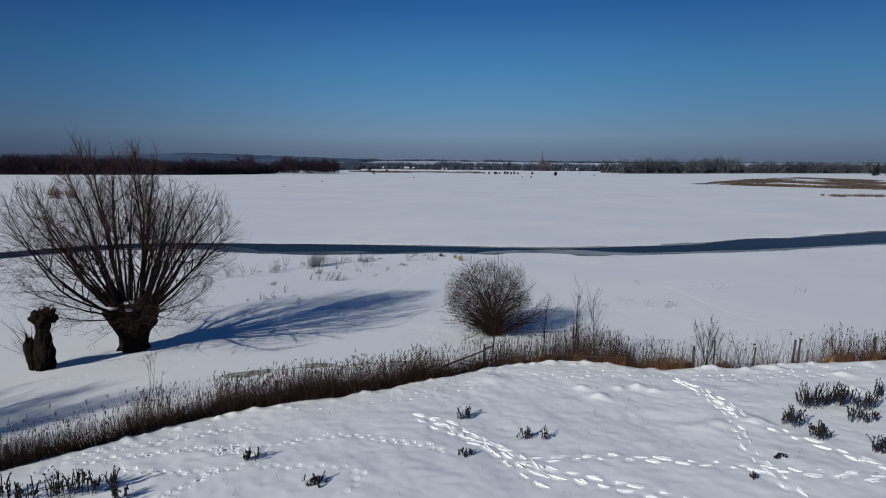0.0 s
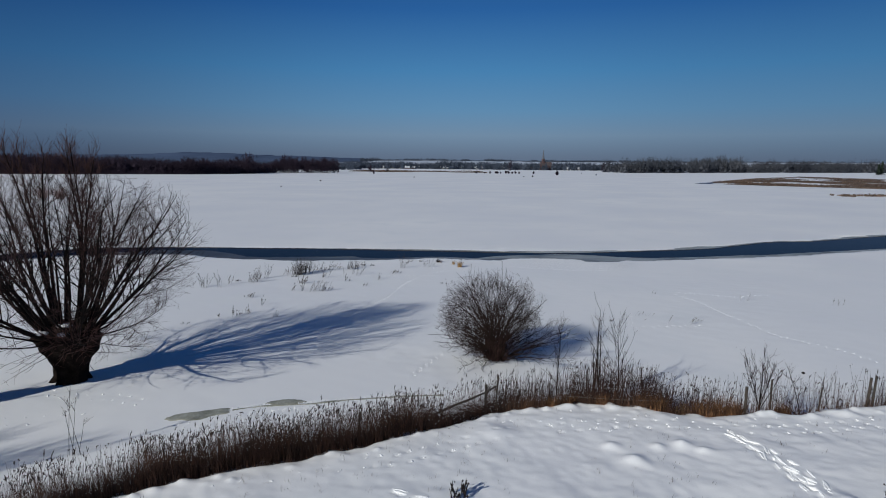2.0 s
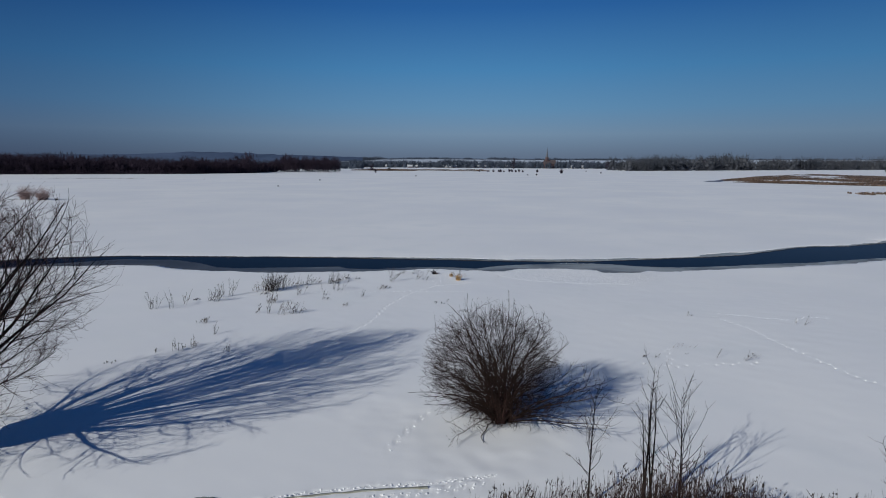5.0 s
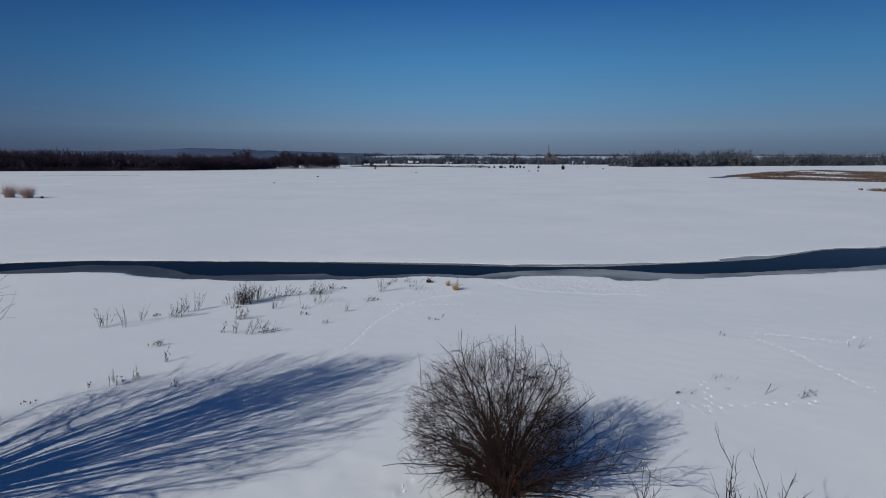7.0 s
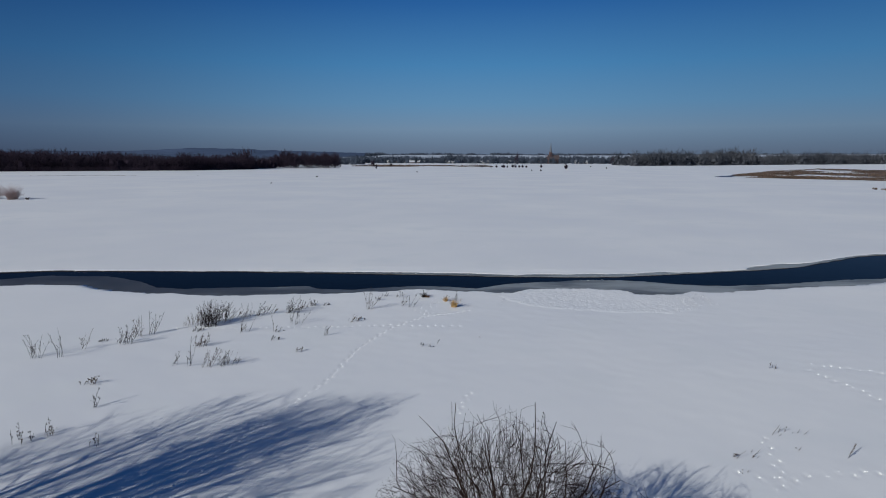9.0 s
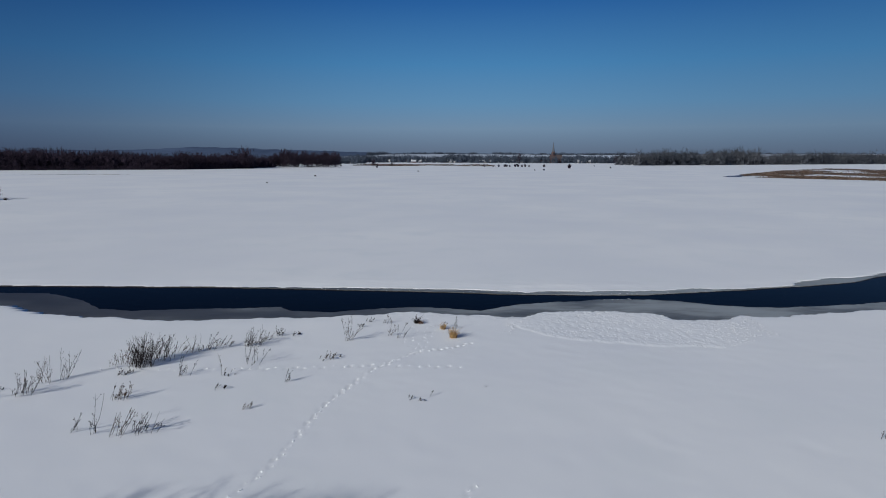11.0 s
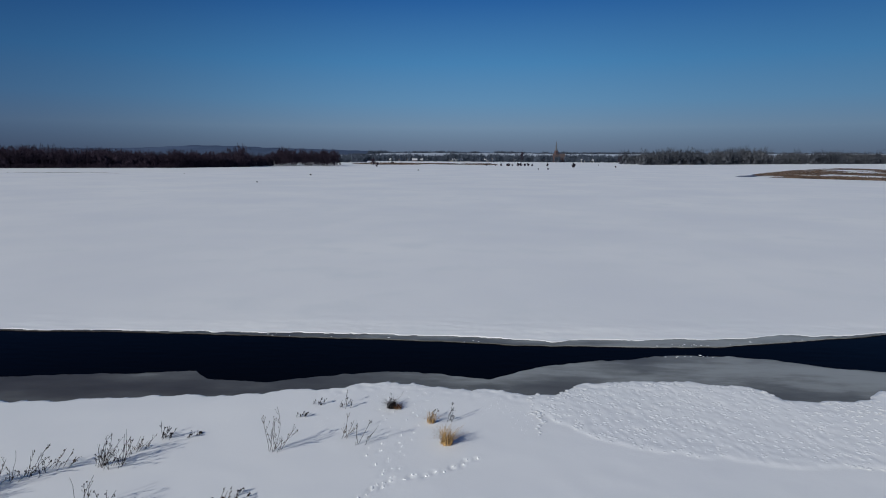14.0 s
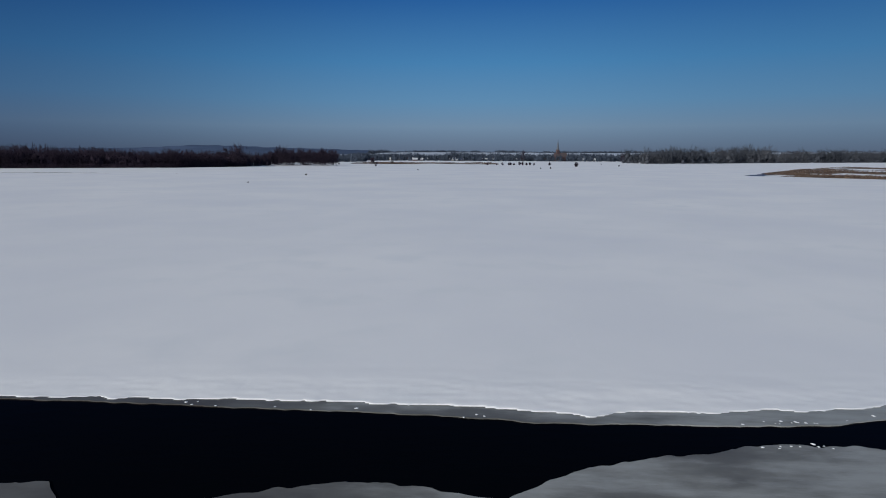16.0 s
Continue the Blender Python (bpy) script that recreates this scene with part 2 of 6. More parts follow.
class Geo:
    """Collects tubes, blades, lumps and blocks into one mesh."""

    def __init__(self):
        self.v, self.f, self.parts = [], [], []

    def tube(self, pts, radii, sides=4, cap=True):
        pts = np.asarray(pts, float)
        self.tubes(pts[None], np.asarray(radii, float)[None], sides)
        if cap:
            verts = self.parts[-1][0]
            n = len(verts)
            o = len(self.v)
            self.v.extend(verts[:sides].tolist() + verts[n - sides:].tolist())
            self.f.append(tuple(o + s for s in reversed(range(sides))))
            self.f.append(tuple(o + sides + s for s in range(sides)))

    def tubes(self, pts, radii, sides=3):
        """Many tubes at once: pts (count, steps, 3), radii (count, steps)."""
        m, n, _ = pts.shape
        tan = np.empty_like(pts)
        tan[:, 1:-1], tan[:, 0], tan[:, -1] = pts[:, 2:] - pts[:, :-2], pts[:, 1] - pts[:, 0], pts[:, -1] - pts[:, -2]
        tan /= np.sqrt((tan * tan).sum(2))[:, :, None] + 1e-9
        ref = np.where(np.abs(tan[:, :1, 2:]) < 0.9, np.array((0.31, 0.17, 0.93)), np.array((0.93, 0.31, 0.17)))
        a = np.cross(tan, np.broadcast_to(ref, tan.shape))
        a /= np.sqrt((a * a).sum(2))[:, :, None] + 1e-9
        b = np.cross(tan, a)
        ang = np.arange(sides) * 2 * math.pi / sides
        ring = pts[:, :, None] + radii[:, :, None, None] * (np.cos(ang)[:, None] * a[:, :, None] + np.sin(ang)[:, None] * b[:, :, None])
        i, s = np.meshgrid(np.arange(n - 1), np.arange(sides), indexing="ij")
        t = (s + 1) % sides
        q = np.stack((i * sides + s, i * sides + t, (i + 1) * sides + t, (i + 1) * sides + s), -1).reshape(-1, 4)
        quads = (q[None] + (np.arange(m) * n * sides)[:, None, None]).reshape(-1, 4)
        self.parts.append((ring.reshape(-1, 3), quads))

    def blade(self, pts, width, side):
        """A narrow folded leaf along pts."""
        pts = np.asarray(pts, float)
        n = len(pts)
        w = (width * (1 - np.arange(n) / (n - 0.6)))[:, None] * side
        i = np.arange(n - 1) * 2
        self.parts.append((np.stack((pts - w, pts + w), 1).reshape(-1, 3), np.stack((i, i + 1, i + 3, i + 2), -1)))

    def lump(self, c, r, rng, rings=3, sides=6, squash=1.0):
        """A small uneven solid."""
        o = len(self.v)
        self.v.append((c[0], c[1], c[2] - r * squash))
        for i in range(1, rings + 1):
            ph = math.pi * i / (rings + 1)
            for s in range(sides):
                q = r * rng.uniform(0.75, 1.2)
                an = 2 * math.pi * (s + 0.5 * (i % 2)) / sides
                self.v.append((c[0] + q * math.sin(ph) * math.cos(an), c[1] + q * math.sin(ph) * math.sin(an), c[2] - q * squash * math.cos(ph)))
        self.v.append((c[0], c[1], c[2] + r * squash))
        top = len(self.v) - 1
        for s in range(sides):
            t = (s + 1) % sides
            self.f.append((o, o + 1 + t, o + 1 + s))
            self.f.append((top, top - sides + s, top - sides + t))
            for i in range(rings - 1):
                k = o + 1 + i * sides
                self.f.append((k + s, k + t, k + sides + t, k + sides + s))

    def block(self, x0, y0, z0, x1, y1, z1):
        o = len(self.v)
        self.v.extend([(x, y, z) for z in (z0, z1) for y in (y0, y1) for x in (x0, x1)])
        for q in ((0, 2, 3, 1), (4, 5, 7, 6), (0, 1, 5, 4), (2, 6, 7, 3), (0, 4, 6, 2), (1, 3, 7, 5)):
            self.f.append(tuple(o + i for i in q))

    def mesh(self, name, mat, smooth=False):
        verts, loops, sizes = [np.array(self.v, float).reshape(-1, 3)], [], []
        if self.f:
            loops.append(np.concatenate([np.array(f) for f in self.f]))
            sizes.append(np.array([len(f) for f in self.f]))
        o = len(self.v)
        for v, q in self.parts:
            verts.append(v)
            loops.append((q + o).ravel())
            sizes.append(np.full(len(q), 4))
            o += len(v)
        return raw_mesh(name, np.concatenate(verts), np.concatenate(loops), np.concatenate(sizes), mat, smooth)


def raw_mesh(name, verts, loops, sizes, mat, smooth=False):
    me = bpy.data.meshes.new(name)
    me.vertices.add(len(verts))
    me.vertices.foreach_set("co", verts.ravel())
    me.loops.add(len(loops))
    me.loops.foreach_set("vertex_index", loops.astype(np.int32))
    me.polygons.add(len(sizes))
    me.polygons.foreach_set("loop_start", np.concatenate(([0], np.cumsum(sizes)[:-1])).astype(np.int32))
    me.polygons.foreach_set("use_smooth", np.full(len(sizes), smooth))
    me.materials.append(mat)
    me.update(calc_edges=True)
    return me


GRIDS = {}


def value_noise(x, y, size, seed):
    """Smooth noise in -1..1 over arrays, with features of the given size."""
    if seed not in GRIDS:
        GRIDS[seed] = np.random.RandomState(seed).uniform(-1, 1, (256, 256))
    g = GRIDS[seed]
    u, v = x / size + 17.3, y / size + 41.7
    i, j = np.floor(u).astype(int), np.floor(v).astype(int)
    a, b = u - i, v - j
    a, b = a * a * (3 - 2 * a), b * b * (3 - 2 * b)
    i0, i1, j0, j1 = i % 256, (i + 1) % 256, j % 256, (j + 1) % 256
    return (g[i0, j0] * (1 - a) + g[i1, j0] * a) * (1 - b) + (g[i0, j1] * (1 - a) + g[i1, j1] * a) * b


def ease(a, b, v):
    t = np.clip((v - a) / (b - a), 0, 1)
    return t * t * (3 - 2 * t)


def curve(points):
    xs, ys = zip(*points)
    return lambda x: np.interp(x, xs, ys)


# ---- the lie of the land ----
bank_edge = curve(((-60, -26), (-13.4, 13.7), (-8.9, 17.6), (-3.9, 19.9), (0.2, 21.9), (2.0, 23.3), (6, 24.2), (11, 23.4), (15, 23.7), (22, 24.8), (60, 27)))
near_snow = curve(((-90, 32.4), (-70, 47.4), (-56, 59.4), (-50, 67.4), (-44, 72.4), (-35.7, 73.9), (-30, 73.8), (-26.4, 71.8), (-22.8, 70.9), (-16.8, 70.1),
                   (-11.7, 70.6), (-7.2, 71.0), (-3.7, 71.8), (-0.4, 72.8), (1.9, 72.4), (5.8, 71.6), (7.3, 71.5), (8.6, 72.6), (11.1, 73.0), (13.5, 73.1), (16.3, 72.7), (17.1, 72.3),
                   (17.6, 71.2), (19, 70.9), (21.5, 71.4), (22.7, 72.3), (24.2, 72.1), (26.1, 72.3), (28.8, 73), (32.6, 73.7), (36, 74.8), (42.5, 76.4), (50, 78.8), (70, 86.5), (120, 107.6)))
near_water = curve(((-90, 33.6), (-70, 48.6), (-56, 61.1), (-50, 69), (-43, 74.5), (-36.4, 78.2), (-30.5, 77.9), (-26.2, 75.6), (-23.5, 73.1), (-20.5, 72.6), (-18, 73.2), (-13, 73.6),
                    (-10.4, 73.9), (-9.3, 72.8), (-6.3, 72.6), (-4, 73.3), (-0.9, 74.1), (1.9, 73.9), (4.5, 73.3), (6.1, 74.4), (8, 75.3), (9.9, 75.9), (11.8, 76.2), (13.9, 76.8),
                    (15.9, 77.1), (17.7, 76.9), (19.5, 76.7), (21.1, 76), (22.6, 75.3), (25.2, 74.8), (27.6, 74.7), (30.4, 75.3), (33.9, 76), (37.3, 77), (44, 78.4), (48, 79.9), (70, 87.2), (120, 109)))
far_water = curve(((-90, 39.5), (-70, 55.5), (-56, 69.5), (-50, 76.2), (-45, 79), (-37, 80.6), (-28, 80.6), (-15, 80.4), (-9.6, 80.0), (-2, 79.5), (1.8, 79.3), (6.4, 78.6),
                   (10.4, 78.5), (14.4, 78.5), (18.4, 78.7), (20.6, 79.2), (22.9, 79.7), (25.2, 80.3), (27.6, 80.8), (30.2, 81.6), (33, 82.3), (36.3, 83.3), (39, 84.3), (43, 86.8),
                   (47.5, 89.6), (50, 91.2), (53.5, 92.4), (58, 93), (70, 98.5), (84, 105.2), (130, 122)))
far_snow = curve(((-90, 39.8), (-70, 55.8), (-56, 69.9), (-50, 76.4), (-45, 79.2), (-37, 80.7), (-28, 80.7), (-18, 80.55), (-12.6, 80.5), (-7.4, 80.6), (-2.2, 80.4), (2.8, 80.0),
                  (6.5, 79.6), (8.5, 79.1), (10.7, 79.75), (14.7, 79.7), (18.9, 79.9), (21.1, 80.3), (23, 81.0), (23.9, 81.0), (24.9, 80.6), (27.4, 80.9), (30.2, 81.7), (32.6, 82.4),
                  (33.3, 83.5), (34.8, 84.2), (37.2, 85.5), (40, 85.9), (43.2, 87.3), (47.5, 89.9), (50, 91.5), (53.5, 92.7), (58, 93.3), (70, 98.9), (84, 105.6), (130, 122.4)))


def shore(x, seed, strong=1.0):
    return strong * (0.28 * value_noise(x, x * 0, 1.3, seed) + 0.16 * value_noise(x, x * 0 + 5, 0.45, seed + 1) + 0.08 * value_noise(x, x * 0 + 9, 0.2, seed + 2))


def bank_height(x, y):
    d = (y - bank_edge(x)) * np.where(x < 2, 0.75, 1.0) + 0.30 * value_noise(x, y, 1.7, 3) + 0.16 * value_noise(x, y, 0.5, 4)
    return 1.78 * (1 - ease(-0.3, 2.6, d))


def ground_height(x, y):
    x, y = np.asarray(x, float), np.asarray(y, float)
    near = np.exp(-np.maximum(0, y - 60) / 160) * np.exp(-np.maximum(0, np.abs(x) - 60) / 160)
    near = near * np.where(y > 84, 0.45, 1.0)
    z = bank_height(x, y)
    top = ease(0.6, 1.7, z)
    z = z + top * (0.05 * value_noise(x, y, 3.1, 5) + 0.026 * value_noise(x * 0.9 + y * 0.3, y, 0.9, 6) + 0.014 * value_noise(x, y * 1.2, 0.36, 7) + 0.008 * value_noise(x + y * 0.4, y, 0.21, 12))
    crust = ease(0.05, 0.55, value_noise(x, y, 4.5, 14) * 0.35 + 0.8 * np.exp(-((x + 0.5) / 6) ** 2 - ((y - 33.5) / 5) ** 2) - 0.15)     # trodden, wind-broken patches
    z = z + (1 - top) * near * (0.035 * value_noise(x, y, 11, 8) + 0.008 * value_noise(x + y * 0.5, y - x * 0.3, 2.3, 9) + 0.007 * value_noise(x * 0.9 + y * 0.4, y - x * 0.2, 0.7, 10) + crust * 0.020 * value_noise(x * 0.8 + y * 0.5, y * 1.1 - x * 0.4, 0.6, 13))
    a, b = near_snow(x) - 0.35 + shore(x, 20), far_snow(x) + shore(x, 24, 0.6)
    channel = ease(-0.05, 0.5, y - a) * ease(-0.02, 0.16, b - y)
    flat = 0.25 + 0.75 * ease(0.5, 7, np.maximum(a - y, y - b))
    z = np.where(y > 45, z * flat, z)
    rough = ease(1.6, 0.2, a - y) * (y < a + 0.3) * ease(-6, -2, x) * ease(26, 20, x)        # crumbled crust where the snow ends on the ice
    z = z + rough * (0.016 * value_noise(x, y, 0.34, 16) + 0.018 * value_noise(x, y, 0.2, 17) + 0.005)
    swell = 0.04 * np.exp(-((y - a + 1.2) / 1.2) ** 2) * (0.4 + 0.6 * value_noise(x, y, 2.5, 11))
    drift = 0.016 * ease(6.5, 0.3, y - b) * (y > b) * (0.9 + value_noise(x * 0.3 + y * 0.2, y * 1.3, 0.8, 15) + 0.7 * value_noise(x * 0.8, y * 1.6, 0.5, 18))      # low wind drifts along the far shore
    beach = 0.072 * ease(2.8, 0.0, y - b) * (y > b - 0.5)
    return (z + swell + drift - beach) * (1 - channel) - 1.3 * channel


def axis(*runs):
    out = []
    for a, b, step in runs:
        out.append(np.arange(a, b - step * 0.3, step))
    out.append(np.array([runs[-1][1]]))
    return np.concatenate(out)


def trail(points, stride, sway, rng, size=0.15, depth=0.1):
    """Prints along a polyline: (x, y, heading, half length, half width, depth)."""
    out, side = [], 1
    pts = np.array(points, float)
    seg = np.linalg.norm(np.diff(pts, axis=0), axis=1)
    run = np.concatenate(([0], np.cumsum(seg)))
    d = 0.0
    while d < run[-1]:
        x, y = np.interp(d, run, pts[:, 0]), np.interp(d, run, pts[:, 1])
        k = min(len(seg) - 1, int(np.searchsorted(run, d, side="right") - 1))
        h = math.atan2(*(pts[k + 1] - pts[k])[::-1])
        off = side * sway + (rng.gauss(0, 0.12) if size < 0.125 else rng.uniform(-0.03, 0.03))
        big = size > 0.18
        out.append((x - math.sin(h) * off, y + math.cos(h) * off, h + rng.uniform(-0.35, 0.35), (size * 0.85 * rng.uniform(0.75, 1.45) if big else size * 0.6 * rng.uniform(0.8, 1.15)),
                    (size * 0.41 if big else size * 0.46) * rng.uniform(0.8, 1.25), (0.62 if big else 0.6 if size < 0.125 else 1.2) * depth * rng.uniform(0.5, 1.0)))
        side = -side
        d += stride * (1 if size > 0.18 else 0.8) * rng.uniform(0.75, 1.25)
    return out


rng = random.Random(4)
PRINTS = []
BOOT_TRAILS = (
        (((10.8, 21.7), (11.2, 20.5), (11.4, 18.9), (11.5, 17.8), (11.1, 16.3), (10.8, 15.0), (10.7, 13.9), (10.8, 12.2)), 0.38, 0.17, 0.2, 0.15),
        (((10.9, 21.3), (11.5, 20.0), (11.7, 19.0), (11.9, 17.6)), 0.36, 0.2, 0.2, 0.14),
        (((11.4, 18.9), (11.9, 17.3), (12.7, 16.4), (13.5, 15.3), (14.6, 13.7), (15.5, 12.2)), 0.42, 0.15, 0.2, 0.14),
        (((-0.9, 17.4), (0.5, 16.8), (1.3, 15.5), (2.4, 14.5), (3.0, 13.5), (4.7, 12.7), (6.4, 12.1), (8, 11.2)), 0.33, 0.2, 0.2, 0.15),
        (((-0.4, 17.0), (1.0, 16.0), (2.0, 14.9), (2.6, 13.6), (3.4, 12.6)), 0.4, 0.24, 0.19, 0.13),
        (((2.2, 13.9), (3.5, 14.1), (6.1, 14.2), (8.9, 13.9), (11.4, 13.4), (14.0, 13.0), (18, 12.4)), 0.42, 0.13, 0.2, 0.14))
HARE_TRAILS = (
        (((-11.5, 13.7), (-11.2, 14.0), (-10.7, 14.1), (-9.9, 14.3), (-8.6, 14.7), (-8.0, 15.0)), 0.26, 0.1, 0.15, 0.11),
        (((-10.2, 13.4), (-9.4, 13.2), (-8.0, 13.2), (-6.7, 13.3), (-6.2, 13.8)), 0.34, 0.08, 0.15, 0.11),
        (((-8.3, 11.7), (-7.8, 12.1), (-7.4, 12.7), (-7.0, 13.3)), 0.24, 0.08, 0.15, 0.11),
        (((-5.9, 13.6), (-4.6, 13.6), (-3.5, 13.6), (-2.8, 13.5), (-2.4, 13.3), (-2.5, 12.7), (-2.7, 12.0)), 0.42, 0.06, 0.15, 0.1),
        (((-12.6, 13.0), (-12.1, 14.1), (-11.1, 14.7), (-9.5, 15.4), (-7.8, 16.3), (-6.9, 16.6)), 0.3, 0.12, 0.15, 0.1),
        (((-7.8, 14.6), (-7.3, 14.9), (-6.6, 14.9), (-6.7, 14.7), (-7.5, 14.5), (-7.0, 14.8)), 0.14, 0.14, 0.15, 0.12))
BANK_TRAILS = (
        (((-6.5, 14.2), (-6.1, 14.6), (-5.8, 15.1), (-4.5, 15.6), (-3.6, 15.9), (-2.5, 15.8), (-1.7, 15.5), (-0.3, 15.1), (0.3, 14.5)), 0.3, 0.09, 0.15, 0.11),
        (((-2.0, 19.4), (-0.9, 19.6), (1.1, 20.8), (3.2, 21.7)), 0.36, 0.3, 0.13, 0.09),
        (((4.5, 21.9), (7.3, 22.4), (9.9, 22.3), (12.4, 21.9), (16.8, 22.6), (21.7, 23.2)), 0.42, 0.32, 0.13, 0.1),
        (((2.6, 22.9), (5, 23.0), (8, 22.6), (11, 22.4), (14, 22.5), (18, 23.0), (22, 23.2)), 0.6, 0.35, 0.12, 0.09),
        (((2.0, 22.2), (4.5, 22.3), (7, 22.0), (9.5, 21.9)), 0.45, 0.25, 0.12, 0.08),
        (((-9.8, 15.9), (-7, 17.2), (-4, 18.5), (-1.6, 19.8)), 0.5, 0.25, 0.1, 0.08))
PLAIN_TRAILS = (
        (((-9.4, 39), (-7.2, 41.8), (-5.7, 47.0), (-4.2, 50.9), (-3.4, 56.2), (-2.3, 59.5), (-1.4, 61.5), (0.4, 63.5), (2.5, 64.4), (3.5, 65.3)), 0.48, 0.06, 0.15, 0.1),
        (((-1.3, 31.7), (0.9, 37.1), (1.2, 41), (2.0, 46), (3.1, 50)), 0.5, 0.08, 0.14, 0.09),
        (((-16, 60.2), (-10.1, 60.5), (-6.0, 60.8), (-1.8, 61.3), (2.9, 61.1)), 0.62, 0.08, 0.15, 0.09),
        (((0.4, 63.5), (-0.3, 66), (-0.2, 69.5), (0.8, 72.6)), 0.4, 0.25, 0.12, 0.08),
        (((0.4, 63.5), (0.7, 66.5), (1.0, 69), (1.4, 72)), 0.45, 0.2, 0.12, 0.08),
        (((21.2, 53.0), (22.1, 50.2), (22.4, 46.4), (22.8, 43.8), (23.2, 40.3), (25.5, 37.2), (26.8, 33.2)), 0.6, 0.06, 0.15, 0.1),
        (((-19, 29.2), (-17, 28.6), (-15.6, 28.8), (-13.6, 28.0)), 0.45, 0.35, 0.15, 0.09),
        (((-22, 24.6), (-19, 25.8), (-15.5, 26.4)), 0.5, 0.4, 0.13, 0.08),
        (((-9.3, 27.5), (-7.9, 28.05), (-5.8, 28.35), (-3.7, 28.95), (-1.5, 29.4), (0.6, 29.6), (3.0, 30.2)), 0.16, 0.03, 0.15, 0.1),
        (((-8.3, 27.0), (-6.5, 27.6), (-4.7, 28.0), (-2.6, 28.4), (0.5, 29.1), (2.6, 29.6)), 0.2, 0.09, 0.15, 0.1),
        (((-11.0, 25.6), (-9.0, 26.4), (-7.0, 27.1), (-5.0, 27.4)), 0.3, 0.25, 0.15, 0.1),
        (((21.9, 53.9), (23.8, 53.2), (25.2, 52.5), (26.5, 51.9), (27.7, 53.0), (29.6, 52.7)), 0.6, 0.08, 0.14, 0.09),
        (((14.7, 45.2), (14.3, 43.5), (13.1, 40.9)), 0.6, 0.12, 0.13, 0.07),
        (((12.4, 42.4), (13.7, 42.0), (15.8, 42.4), (19.1, 42.7)), 0.7, 0.1, 0.14, 0.09),
        (((8.4, 94.1), (10.0, 90.8), (9.9, 88.2), (12.0, 86.9)), 0.55, 0.03, 0.09, 0.03),
        (((47.4, 112.3), (45.5, 106), (43.2, 101.2)), 1.1, 0.15, 0.15, 0.1),
        (((51.1, 114.9), (49, 107), (47.5, 101.3)), 1.1, 0.15, 0.15, 0.1))
for pts, stride, sway, size, depth in itertools.chain(BOOT_TRAILS, HARE_TRAILS, BANK_TRAILS, PLAIN_TRAILS):
    PRINTS += trail(pts, stride, sway, rng, size, depth)
MOUNDS = [(8.8, 20.7, 0.34, 0.16), (6.8, 19.6, 0.42, 0.18), (6.3, 20.6, 0.34, 0.13), (7.9, 20.5, 0.3, 0.12), (9.4, 20.3, 0.3, 0.12), (2.4, 21.6, 0.9, 0.12),
          (14.9, 23.3, 0.35, 0.15), (16.4, 23.5, 0.45, 0.16), (19.2, 22.6, 0.45, 0.16), (18.4, 20.7, 0.45, 0.18), (19.8, 20.4, 0.4, 0.16), (12.3, 17.3, 0.5, 0.12),
          (9.9, 16.7, 0.6, 0.1), (10.6, 17.0, 0.5, 0.1), (5.4, 23.9, 0.3, 0.12), (7.2, 24.1, 0.3, 0.12), (4.0, 23.7, 0.3, 0.1), (13.0, 23.4, 0.3, 0.14), (21.4, 24.0, 0.5, 0.14)]

for k in range(90):                          # crumbled clods along the bank's edge
    x = -12 + 34 * k / 90 + rng.uniform(-0.2, 0.2)
    MOUNDS.append((x, float(bank_edge(x)) + rng.uniform(-0.7, 0.3), rng.uniform(0.10, 0.28), rng.uniform(0.03, 0.10)))


